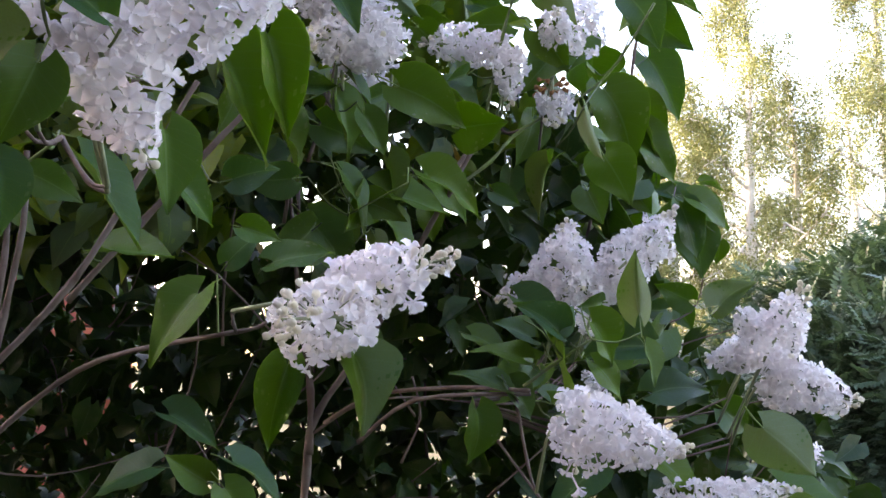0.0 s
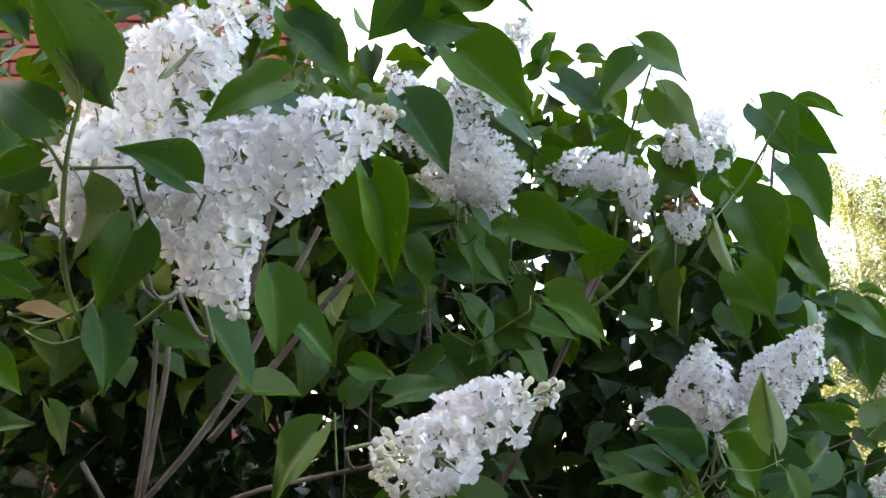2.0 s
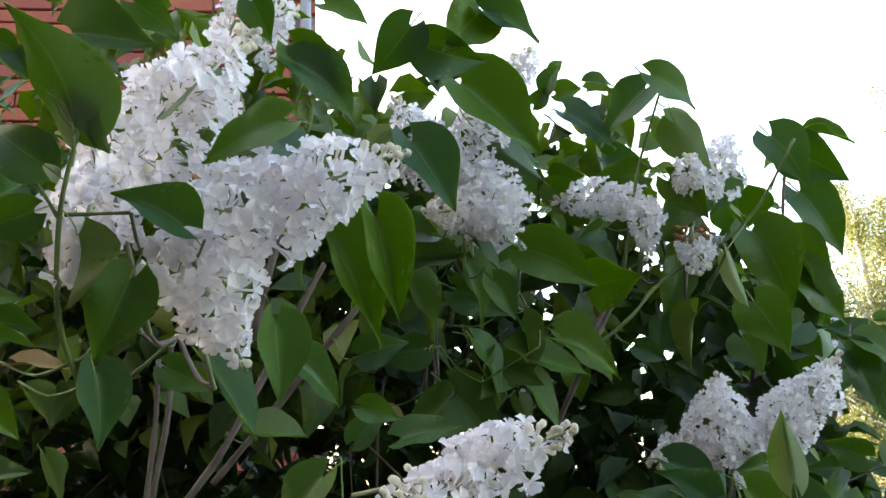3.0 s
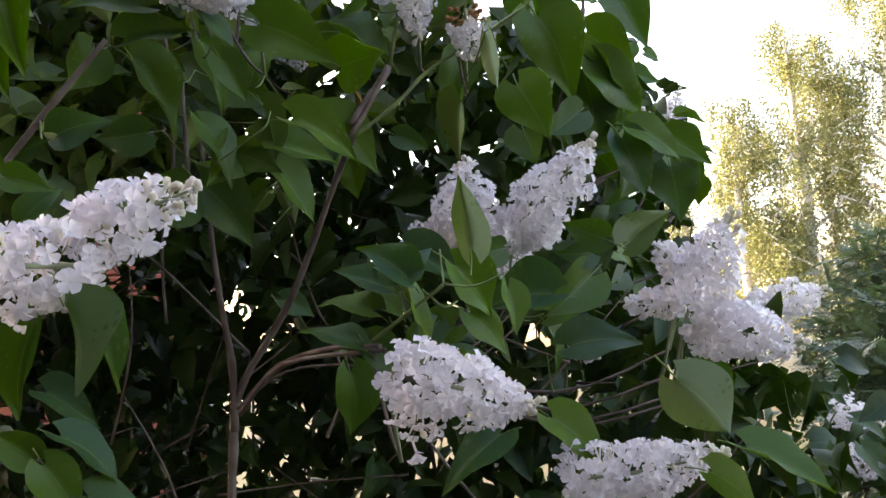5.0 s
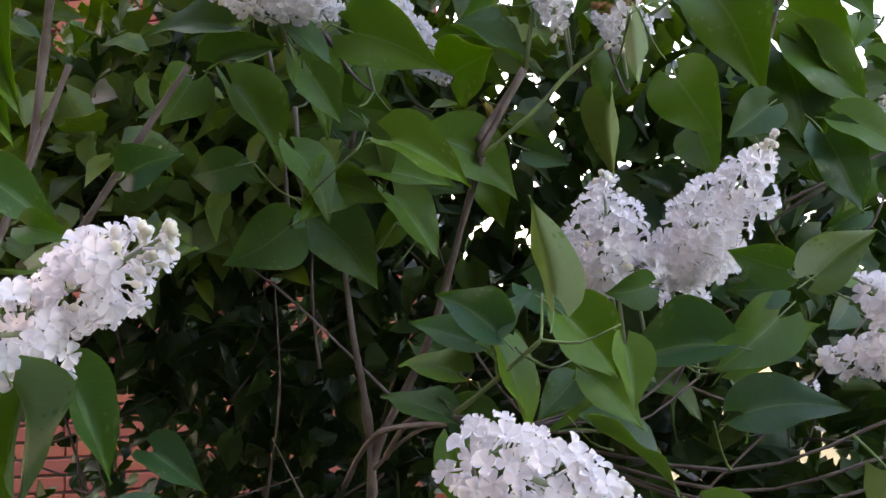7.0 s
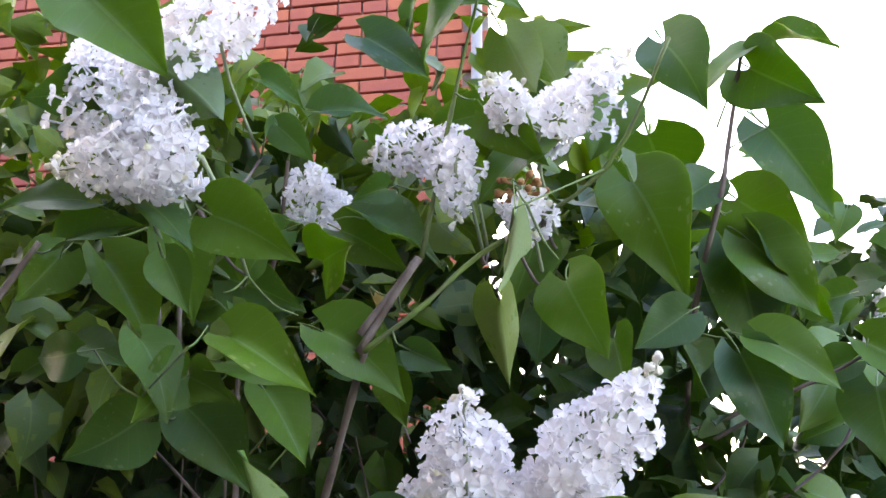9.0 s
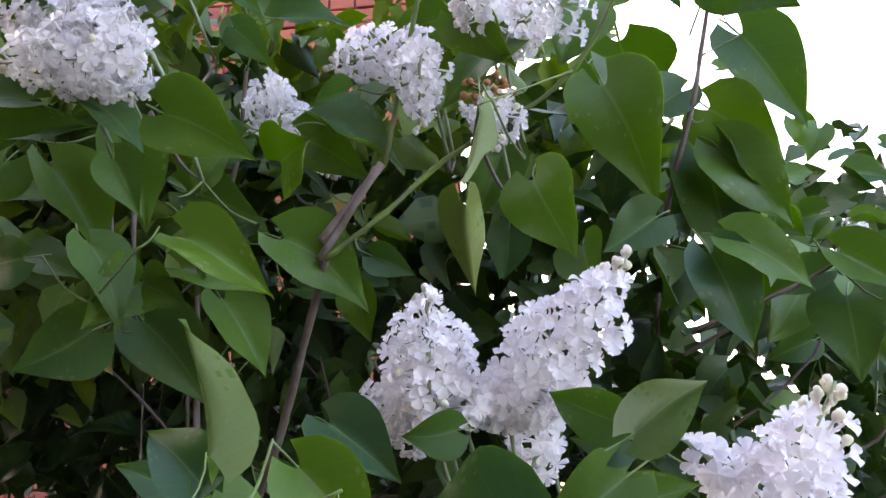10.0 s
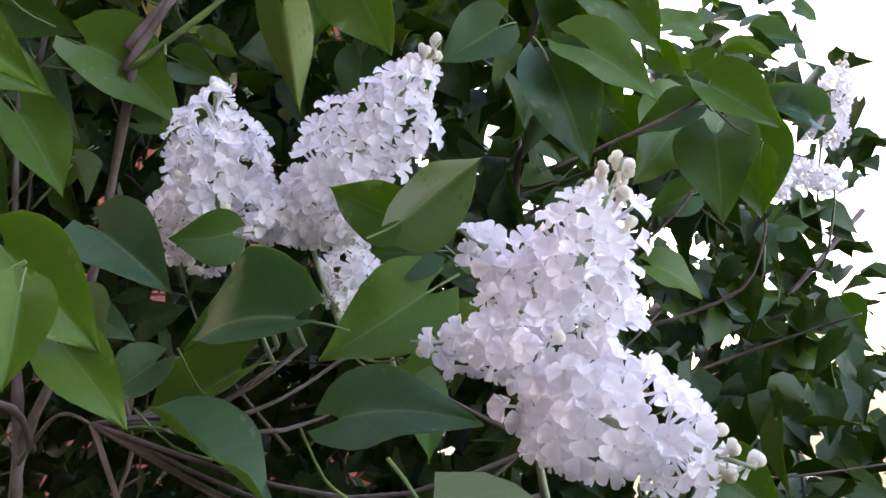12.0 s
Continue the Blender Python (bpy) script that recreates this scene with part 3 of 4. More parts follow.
panicle((-0.060, 0.800, 1.966), (-0.045, 0.905, 1.903), 0.029, single=True)
panicle((0.130, 0.800, 1.950), (0.018, 0.800, 1.966), 0.024, single=True)
panicle((0.135, 0.785, 1.942), (0.130, 0.790, 1.874), 0.019, single=True)
panicle((0.180, 0.812, 1.912), (0.181, 0.812, 1.852), 0.026, withered=0.45)
panicle((0.185, 0.800, 1.960), (0.190, 0.748, 1.974), 0.020, single=True)
panicle((0.190, 0.820, 1.948), (0.243, 0.902, 2.056), 0.027, single=True)
panicle((0.347, 1.368, 1.776), (0.338, 1.365, 1.930), 0.033)
panicle((0.476, 1.378, 1.584), (0.600, 1.414, 1.613), 0.035, density=.8)
panicle((0.219, 1.148, 1.555), (0.255, 1.163, 1.530), 0.017)
panicle((0.599, 1.546, 1.411), (0.679, 1.569, 1.388), 0.031, density=.8)
panicle((0.611, 1.558, 1.336), (0.678, 1.577, 1.314), 0.030, density=.8)
panicle((0.368, 1.644, 1.907), (0.405, 1.642, 2.022), 0.031)
panicle((0.392, 1.555, 1.829), (0.313, 1.499, 1.859), 0.021, density=.8)
panicle((0.217, 2.040, 1.558), (0.294, 2.086, 1.574), 0.030)
panicle((-0.196, 0.439, 2.050), (-0.153, 0.496, 2.094), 0.035)
leaf((-0.023, 0.359, 1.817), (-0.005, 0.366, 1.741), (0.641, -0.764, 0.076), 0.45, shape=10)
leaf((-0.065, 0.368, 1.813), (-0.021, 0.374, 1.732), (0.674, -0.673, 0.304), 0.45, shape=10)
leaf((-0.072, 0.301, 1.736), (-0.076, 0.315, 1.684), (0.851, -0.479, -0.214), 0.62)
leaf((-0.087, 0.320, 1.875), (-0.037, 0.352, 1.825), (0.771, -0.447, 0.454), 0.62)
leaf((-0.094, 0.418, 1.641), (-0.132, 0.400, 1.594), (-0.111, -0.879, 0.464), 0.62)
leaf((-0.060, 0.495, 1.672), (-0.009, 0.499, 1.680), (-0.036, -0.811, 0.585), 0.62)
leaf((-0.015, 0.383, 1.587), (-0.028, 0.377, 1.528), (0.252, -0.967, 0.019), 0.45, shape=10)
leaf((-0.207, 0.633, 1.540), (-0.155, 0.642, 1.514), (0.440, -0.580, 0.686), 0.62)
leaf((-0.190, 0.556, 1.499), (-0.253, 0.552, 1.485), (-0.084, -0.718, 0.691), 0.62)
leaf((-0.221, 0.521, 1.690), (-0.151, 0.508, 1.681), (0.014, -0.537, 0.844), 0.62)
leaf((-0.106, 0.525, 1.750), (-0.066, 0.529, 1.758), (0.107, -0.970, -0.217), 0.73)
leaf((0.086, 0.712, 1.613), (0.127, 0.699, 1.591), (0.181, -0.640, 0.747), 0.62)
leaf((0.136, 0.690, 1.648), (0.185, 0.699, 1.612), (0.466, -0.756, 0.461), 0.62)
leaf((0.238, 0.504, 1.621), (0.236, 0.497, 1.673), (0.021, 0.990, 0.140), 0.45, shape=10)
leaf((0.334, 0.688, 1.635), (0.371, 0.696, 1.659), (-0.216, 0.976, 0.029), 0.70, shape=10)
leaf((0.311, 0.722, 1.644), (0.276, 0.709, 1.661), (0.229, -0.950, -0.213), 0.66)
leaf((0.204, 0.591, 1.619), (0.232, 0.619, 1.578), (0.840, -0.480, -0.200), 0.66)
leaf((0.174, 0.559, 1.610), (0.142, 0.546, 1.639), (0.541, -0.806, 0.241), 0.62)
leaf((0.174, 0.559, 1.609), (0.188, 0.570, 1.638), (-0.105, -0.920, 0.377), 0.62)
leaf((0.150, 0.574, 1.606), (0.118, 0.552, 1.621), (0.628, -0.559, 0.541), 0.62)
leaf((0.143, 0.564, 1.588), (0.102, 0.559, 1.607), (0.380, -0.644, 0.664), 0.62)
leaf((0.125, 0.577, 1.562), (0.081, 0.572, 1.585), (0.456, -0.433, 0.777), 0.62)
leaf((0.248, 0.571, 1.597), (0.253, 0.564, 1.561), (0.780, -0.600, -0.150), 0.62)
leaf((0.207, 0.620, 1.582), (0.237, 0.627, 1.549), (0.787, -0.560, -0.250), 0.58)
leaf((0.041, 0.338, 1.593), (0.049, 0.347, 1.543), (0.427, 0.880, 0.206), 0.62, shape=10)
leaf((0.016, 0.383, 1.596), (0.041, 0.397, 1.544), (0.910, -0.183, 0.372), 0.45, shape=10)
leaf((-0.058, 0.411, 1.689), (-0.030, 0.420, 1.680), (0.345, -0.933, 0.102), 0.62)
leaf((0.363, 0.664, 1.519), (0.402, 0.639, 1.472), (0.218, 0.921, -0.322), 0.77)
leaf((0.383, 0.636, 1.448), (0.424, 0.609, 1.428), (0.633, 0.747, 0.203), 0.62)
leaf((0.420, 0.849, 1.440), (0.494, 0.825, 1.400), (0.330, -0.408, 0.851), 0.62)
leaf((0.207, 0.704, 1.477), (0.156, 0.670, 1.446), (0.072, -0.748, 0.660), 0.62)
leaf((0.261, 0.656, 1.493), (0.305, 0.653, 1.454), (0.436, -0.713, 0.549), 0.62)
leaf((0.373, 1.046, 1.800), (0.423, 1.066, 1.762), (0.478, -0.855, 0.203), 0.62)
leaf((0.374, 1.061, 1.765), (0.379, 1.029, 1.699), (-0.055, -0.897, 0.440), 0.78)
leaf((0.359, 1.054, 1.787), (0.311, 1.041, 1.773), (0.157, -0.951, 0.265), 0.62)
leaf((0.389, 1.058, 1.826), (0.423, 1.069, 1.822), (0.270, -0.613, 0.742), 0.62, shape=10)
leaf((0.006, 0.675, 1.797), (0.018, 0.695, 1.747), (0.598, 0.685, 0.416), 0.62)
leaf((0.053, 0.638, 1.767), (0.111, 0.659, 1.737), (0.511, -0.695, 0.506), 0.62)
leaf((-0.075, 0.604, 1.765), (-0.122, 0.590, 1.762), (0.275, -0.915, -0.296), 0.67)
leaf((-0.010, 0.730, 1.749), (0.024, 0.746, 1.690), (0.824, -0.452, 0.342), 0.62)
leaf((-0.064, 0.821, 1.747), (-0.101, 0.813, 1.722), (0.263, -0.958, -0.110), 0.62)
leaf((-0.101, 0.516, 1.507), (-0.056, 0.534, 1.474), (0.628, -0.163, 0.761), 0.62)
leaf((-0.124, 0.516, 1.491), (-0.156, 0.504, 1.515), (0.485, -0.854, 0.190), 0.63)
leaf((-0.101, 0.497, 1.488), (-0.079, 0.509, 1.446), (0.611, -0.785, 0.101), 0.65)
leaf((-0.078, 0.516, 1.461), (-0.030, 0.533, 1.438), (0.507, -0.378, 0.774), 0.62)
leaf((0.081, 0.693, 1.830), (0.132, 0.663, 1.825), (-0.488, -0.763, -0.424), 0.81)
leaf((-0.046, 0.653, 1.862), (-0.022, 0.668, 1.797), (0.873, -0.439, 0.214), 0.62)
leaf((-0.082, 0.591, 1.848), (-0.028, 0.606, 1.864), (0.136, -0.933, 0.333), 0.62)
leaf((-0.021, 0.713, 1.842), (-0.001, 0.716, 1.874), (0.258, -0.959, -0.116), 0.62)
leaf((0.111, 0.761, 1.773), (0.141, 0.772, 1.757), (0.277, -0.954, -0.118), 0.62)
leaf((0.095, 0.635, 1.541), (0.098, 0.644, 1.484), (0.693, -0.718, -0.068), 0.62)
leaf((0.283, 0.868, 2.029), (0.314, 0.852, 1.962), (-0.025, -0.976, 0.218), 0.67)
leaf((0.218, 0.906, 2.007), (0.204, 0.885, 1.947), (0.626, -0.769, 0.129), 0.78)
leaf((0.190, 0.830, 1.954), (0.147, 0.787, 1.907), (0.177, -0.820, 0.544), 0.62)
leaf((0.157, 0.872, 1.883), (0.142, 0.855, 1.823), (0.621, -0.783, 0.050), 0.66)
leaf((0.077, 1.021, 1.878), (0.068, 1.014, 1.810), (0.533, -0.846, 0.032), 0.65)
leaf((0.057, 0.762, 1.890), (0.114, 0.800, 1.862), (0.625, -0.482, 0.614), 0.62)
leaf((0.083, 0.760, 1.909), (0.068, 0.738, 1.895), (0.868, -0.458, -0.195), 0.78)
leaf((0.003, 0.711, 1.967), (0.027, 0.726, 1.938), (0.433, -0.895, -0.102), 0.66)
leaf((-0.009, 0.738, 1.885), (-0.039, 0.710, 1.865), (0.751, -0.592, -0.293), 0.65)
leaf((-0.003, 0.711, 1.959), (0.002, 0.732, 1.983), (0.966, -0.256, 0.012), 0.72)
leaf((-0.038, 0.602, 1.882), (0.010, 0.637, 1.844), (0.718, -0.347, 0.604), 0.62)
leaf((-0.005, 0.589, 1.975), (0.049, 0.622, 1.920), (-0.435, 0.894, 0.110), 0.51, shape=10)
leaf((-0.071, 0.584, 1.969), (-0.086, 0.542, 1.948), (0.932, -0.167, -0.322), 0.83)
leaf((-0.064, 0.588, 1.875), (-0.109, 0.541, 1.878), (0.630, -0.571, 0.526), 0.62)
leaf((-0.137, 0.618, 1.855), (-0.143, 0.589, 1.810), (0.953, -0.298, 0.053), 0.79)
leaf((-0.111, 0.639, 1.850), (-0.074, 0.676, 1.783), (0.893, -0.284, 0.350), 0.62)
leaf((-0.019, 0.660, 1.750), (-0.016, 0.621, 1.717), (0.942, -0.176, 0.284), 0.81)
leaf((-0.018, 0.662, 1.750), (0.026, 0.652, 1.733), (-0.092, -0.951, 0.294), 0.65)
leaf((-0.003, 0.682, 1.763), (0.068, 0.703, 1.740), (0.405, -0.658, 0.635), 0.62)
leaf((-0.072, 0.662, 1.722), (-0.097, 0.619, 1.691), (0.877, -0.478, -0.052), 0.82)
leaf((-0.087, 0.718, 1.739), (-0.041, 0.747, 1.674), (0.638, -0.764, 0.097), 0.64)
leaf((0.067, 0.819, 1.818), (0.093, 0.831, 1.803), (0.042, 0.762, 0.647), 0.62)
leaf((0.338, 1.114, 1.805), (0.325, 1.035, 1.744), (0.594, -0.557, 0.581), 0.66)
leaf((0.203, 1.137, 1.817), (0.229, 1.146, 1.776), (0.384, -0.920, 0.072), 0.62)
leaf((0.182, 1.103, 1.795), (0.160, 1.082, 1.762), (0.591, -0.798, 0.114), 0.75)
leaf((-0.033, 0.796, 2.025), (0.019, 0.832, 2.031), (0.488, -0.765, 0.419), 0.62)
leaf((-0.073, 0.756, 2.054), (-0.041, 0.786, 2.035), (0.739, -0.602, 0.303), 0.62)
leaf((0.178, 0.791, 2.034), (0.204, 0.806, 1.971), (-0.302, 0.948, 0.103), 0.63)
leaf((-0.289, 0.686, 1.783), (-0.252, 0.705, 1.805), (0.463, -0.886, -0.007), 0.62)
leaf((-0.165, 0.814, 1.863), (-0.203, 0.791, 1.845), (0.506, -0.861, -0.045), 0.62)
leaf((-0.171, 0.874, 1.860), (-0.135, 0.894, 1.879), (0.499, -0.865, -0.054), 0.62)
leaf((-0.088, 0.896, 1.798), (-0.049, 0.928, 1.789), (0.615, -0.640, 0.461), 0.62)
leaf((-0.037, 0.928, 1.804), (-0.007, 0.953, 1.795), (0.663, -0.698, 0.271), 0.62)
leaf((0.287, 1.355, 2.048), (0.306, 1.383, 2.009), (0.466, -0.812, -0.352), 0.62)
leaf((0.256, 1.354, 1.980), (0.293, 1.385, 1.975), (0.583, -0.691, 0.427), 0.62)
leaf((0.310, 1.215, 1.754), (0.272, 1.193, 1.736), (0.494, -0.870, -0.007), 0.70)
leaf((0.263, 0.704, 1.597), (0.195, 0.686, 1.593), (0.176, -0.863, 0.473), 0.62)
leaf((0.271, 0.730, 1.550), (0.335, 0.744, 1.563), (0.027, -0.776, 0.630), 0.62)
leaf((0.291, 0.777, 1.616), (0.252, 0.736, 1.579), (0.641, -0.755, 0.138), 0.62)
leaf((0.295, 0.775, 1.638), (0.266, 0.757, 1.638), (0.518, -0.848, -0.109), 0.73)
leaf((0.221, 0.703, 1.642), (0.200, 0.680, 1.638), (0.733, -0.673, -0.099), 0.80)
leaf((0.152, 0.787, 1.577), (0.093, 0.759, 1.535), (0.031, -0.855, 0.517), 0.62)
leaf((0.165, 0.573, 1.606), (0.195, 0.582, 1.542), (0.899, -0.026, 0.437), 0.62)
leaf((0.131, 0.585, 1.564), (0.156, 0.608, 1.532), (0.744, -0.653, 0.143), 0.65)
leaf((0.382, 1.136, 1.787), (0.386, 1.154, 1.713), (0.166, -0.962, -0.217), 0.76)
leaf((0.405, 1.320, 1.844), (0.349, 1.279, 1.872), (0.644, -0.716, 0.270), 0.62)
leaf((0.392, 1.312, 1.838), (0.339, 1.276, 1.854), (0.578, -0.613, 0.538), 0.62)
leaf((0.272, 1.207, 1.687), (0.320, 1.241, 1.669), (0.614, -0.604, 0.508), 0.62)
leaf((0.324, 1.305, 1.665), (0.364, 1.331, 1.663), (0.530, -0.843, 0.085), 0.62)
leaf((-0.189, 0.818, 1.844), (-0.111, 0.849, 1.806), (0.536, -0.522, 0.663), 0.62)
leaf((0.166, 1.148, 1.951), (0.255, 1.208, 1.934), (0.514, -0.840, -0.173), 0.62)
leaf((0.148, 1.083, 1.915), (0.170, 1.086, 1.876), (0.194, -0.980, 0.039), 0.75)
leaf((-0.053, 0.828, 1.623), (-0.022, 0.850, 1.604), (0.640, -0.753, 0.152), 0.62)
leaf((0.237, 0.848, 1.570), (0.249, 0.866, 1.522), (0.958, -0.236, 0.161), 0.62)
leaf((0.149, 0.723, 1.579), (0.132, 0.693, 1.554), (0.516, -0.697, 0.498), 0.62)
leaf((0.166, 0.722, 1.542), (0.220, 0.761, 1.505), (0.561, 0.008, 0.827), 0.62)
leaf((0.386, 0.984, 1.519), (0.426, 0.996, 1.489), (0.299, -0.953, 0.045), 0.87)
leaf((0.267, 1.332, 1.871), (0.311, 1.356, 1.896), (0.482, -0.876, -0.037), 0.62)
leaf((0.306, 1.389, 1.662), (0.349, 1.415, 1.675), (0.495, -0.869, -0.007), 0.67)
leaf((0.305, 1.491, 1.779), (0.340, 1.485, 1.789), (-0.098, -0.958, -0.268), 0.95)
leaf((0.313, 1.614, 1.783), (0.352, 1.638, 1.791), (0.516, -0.850, -0.107), 0.66)
leaf((0.406, 1.452, 1.669), (0.427, 1.451, 1.631), (0.047, -0.998, 0.045), 0.86)
leaf((0.356, 1.427, 1.625), (0.391, 1.454, 1.595), (0.420, -0.870, -0.259), 0.70)
leaf((0.345, 1.546, 1.583), (0.335, 1.550, 1.515), (-0.466, -0.885, 0.016), 0.62)
leaf((0.047, 0.429, 2.009), (0.022, 0.402, 1.965), (0.696, -0.718, 0.031), 0.72)
leaf((0.049, 0.429, 2.008), (0.094, 0.451, 1.989), (0.487, -0.842, 0.230), 0.62)
leaf((0.004, 0.404, 1.973), (0.051, 0.424, 1.958), (0.208, -0.862, -0.463), 0.69)
leaf((0.001, 0.384, 1.981), (-0.032, 0.383, 1.946), (0.390, -0.847, -0.360), 0.72)
leaf((-0.105, 0.390, 1.988), (-0.073, 0.413, 1.947), (0.459, -0.879, -0.130), 0.62)
leaf((-0.101, 0.387, 1.971), (-0.051, 0.413, 1.934), (0.630, -0.714, 0.304), 0.62)
leaf((-0.091, 0.422, 2.044), (-0.055, 0.439, 2.030), (0.485, -0.847, 0.219), 0.62)
leaf((-0.002, 0.528, 1.998), (0.062, 0.559, 1.925), (0.567, -0.808, 0.160), 0.62)
leaf((0.160, 0.741, 2.075), (0.211, 0.768, 2.043), (0.483, -0.874, 0.051), 0.62)
leaf((0.151, 0.774, 2.075), (0.092, 0.768, 2.030), (-0.119, -0.956, 0.267), 0.62)
leaf((0.060, 0.751, 2.052), (0.111, 0.780, 2.010), (0.625, -0.740, 0.250), 0.62)
leaf((0.071, 0.879, 2.148), (0.107, 0.891, 2.147), (0.267, -0.822, 0.502), 0.62)
leaf((-0.000, 0.864, 2.124), (0.024, 0.864, 2.147), (0.304, -0.913, -0.273), 0.67)
leaf((0.028, 0.860, 2.165), (0.046, 0.862, 2.179), (0.327, -0.893, -0.309), 0.67)
leaf((0.029, 0.862, 2.161), (0.010, 0.869, 2.119), (-0.379, -0.925, 0.036), 0.62)
leaf((0.030, 0.869, 2.137), (0.066, 0.880, 2.141), (0.300, -0.866, -0.400), 0.69)
leaf((0.027, 0.633, 1.859), (0.093, 0.644, 1.819), (0.153, -0.988, -0.020), 0.62)
leaf((0.022, 0.315, 1.851), (0.049, 0.320, 1.798), (0.586, -0.770, 0.250), 0.62)
leaf((-0.005, 0.186, 1.817), (-0.046, 0.168, 1.802), (0.270, -0.862, 0.428), 0.62)
leaf((-0.061, 0.138, 1.725), (-0.077, 0.134, 1.686), (0.580, -0.794, -0.183), 0.68)
leaf((-0.076, 0.118, 1.744), (-0.079, 0.126, 1.710), (0.571, 0.809, 0.138), 0.62, shape=10)
leaf((-0.093, 0.157, 1.686), (-0.087, 0.161, 1.648), (0.874, -0.479, 0.076), 0.62)
leaf((-0.034, 0.141, 1.748), (-0.056, 0.117, 1.765), (0.740, -0.665, 0.099), 0.62)
leaf((-0.087, 0.104, 1.776), (-0.111, 0.089, 1.798), (0.394, -0.905, -0.157), 0.68)
leaf((-0.094, 0.108, 1.755), (-0.121, 0.101, 1.747), (0.327, -0.845, -0.424), 0.67)
leaf((-0.071, 0.104, 1.793), (-0.074, 0.079, 1.845), (0.052, 0.899, 0.436), 0.62)
leaf((-0.073, 0.101, 1.802), (-0.053, 0.114, 1.781), (0.030, 0.852, 0.523), 0.62)
leaf((-0.185, 0.226, 1.932), (-0.121, 0.233, 1.911), (0.153, -0.970, 0.189), 0.62)
leaf((-0.144, 0.235, 1.951), (-0.120, 0.249, 1.929), (0.270, -0.916, -0.295), 0.66)
leaf((-0.105, 0.323, 1.993), (-0.096, 0.335, 1.963), (0.335, -0.907, -0.254), 0.74)
leaf((-0.142, 0.158, 1.694), (-0.117, 0.168, 1.690), (0.334, -0.458, 0.824), 0.62, yellow=True)
leaf((-0.251, 0.242, 1.731), (-0.218, 0.254, 1.730), (0.021, 0.106, 0.994), 0.62, shape=10)
leaf((-0.139, 0.163, 1.680), (-0.127, 0.172, 1.663), (-0.114, 0.918, 0.381), 0.62)
leaf((-0.261, 0.232, 1.756), (-0.228, 0.241, 1.763), (0.187, -0.928, 0.322), 0.62)
leaf((-0.285, 0.279, 1.755), (-0.251, 0.293, 1.747), (0.354, -0.929, -0.110), 0.76)
leaf((-0.341, 0.329, 1.709), (-0.312, 0.346, 1.683), (0.652, -0.726, 0.219), 0.62)
leaf((-0.222, 0.274, 1.657), (-0.212, 0.286, 1.629), (0.106, 0.909, 0.404), 0.62)
leaf((-0.315, 0.302, 1.644), (-0.268, 0.315, 1.651), (0.103, -0.682, 0.724), 0.62)
leaf((-0.353, 0.308, 1.949), (-0.322, 0.311, 1.975), (0.129, -0.990, -0.049), 0.62)
leaf((-0.316, 0.308, 1.988), (-0.302, 0.309, 1.965), (0.376, -0.901, 0.217), 0.69)
leaf((-0.328, 0.301, 1.998), (-0.308, 0.312, 1.983), (0.317, -0.917, -0.243), 0.77)
leaf((-0.324, 0.279, 1.893), (-0.293, 0.277, 1.896), (-0.014, -0.830, -0.557), 0.69)
leaf((-0.291, 0.299, 1.863), (-0.300, 0.281, 1.844), (0.906, -0.424, -0.023), 0.96)
leaf((-0.360, 0.307, 1.945), (-0.328, 0.306, 1.954), (0.154, -0.759, -0.633), 0.71)
leaf((-0.131, 0.307, 1.721), (-0.092, 0.316, 1.662), (0.853, -0.136, 0.504), 0.62)
leaf((0.035, 0.746, 1.794), (0.096, 0.778, 1.752), (0.606, -0.715, 0.349), 0.62)
leaf((-0.081, 0.746, 1.855), (-0.024, 0.774, 1.824), (0.312, -0.919, -0.242), 0.65)
leaf((0.025, 0.802, 1.983), (0.054, 0.811, 1.951), (0.057, -0.975, -0.216), 0.78)
leaf((0.131, 0.834, 1.993), (0.072, 0.815, 1.992), (0.303, -0.944, -0.128), 0.62)
leaf((0.318, 1.022, 2.004), (0.369, 1.023, 1.917), (0.309, -0.936, 0.170), 0.62)
leaf((0.299, 0.994, 1.891), (0.349, 1.016, 1.819), (0.462, -0.885, 0.057), 0.62)
leaf((0.316, 0.992, 2.052), (0.371, 0.974, 1.997), (-0.395, -0.915, -0.078), 0.74)
leaf((0.341, 0.992, 2.072), (0.394, 0.992, 2.057), (0.177, -0.696, 0.696), 0.62, shape=10)
leaf((0.317, 0.983, 2.066), (0.275, 0.955, 2.035), (0.027, -0.781, 0.624), 0.62)
leaf((0.237, 0.937, 1.985), (0.228, 0.991, 1.944), (0.319, -0.543, -0.777), 1.10)
leaf((0.247, 0.876, 1.916), (0.284, 0.858, 1.824), (0.164, -0.953, 0.254), 0.63)
leaf((0.214, 0.744, 1.856), (0.228, 0.713, 1.781), (-0.087, 0.919, -0.384), 0.18)
leaf((0.175, 0.785, 1.807), (0.153, 0.827, 1.755), (-0.640, 0.445, 0.627), 0.45, shape=10)
leaf((0.289, 1.006, 1.934), (0.343, 1.009, 1.876), (-0.032, -0.998, -0.057), 0.76)
leaf((0.279, 1.013, 1.891), (0.302, 1.016, 1.783), (0.532, -0.843, 0.085), 0.62)
leaf((0.275, 0.979, 1.944), (0.241, 0.939, 1.909), (0.560, -0.775, 0.294), 0.62)
leaf((0.298, 1.011, 1.901), (0.340, 1.040, 1.834), (0.834, -0.415, 0.364), 0.62)
leaf((0.164, 0.846, 2.062), (0.193, 0.870, 2.014), (-0.058, 0.906, 0.419), 0.72)
leaf((0.294, 1.026, 1.854), (0.316, 1.039, 1.814), (0.325, -0.941, -0.093), 0.62)
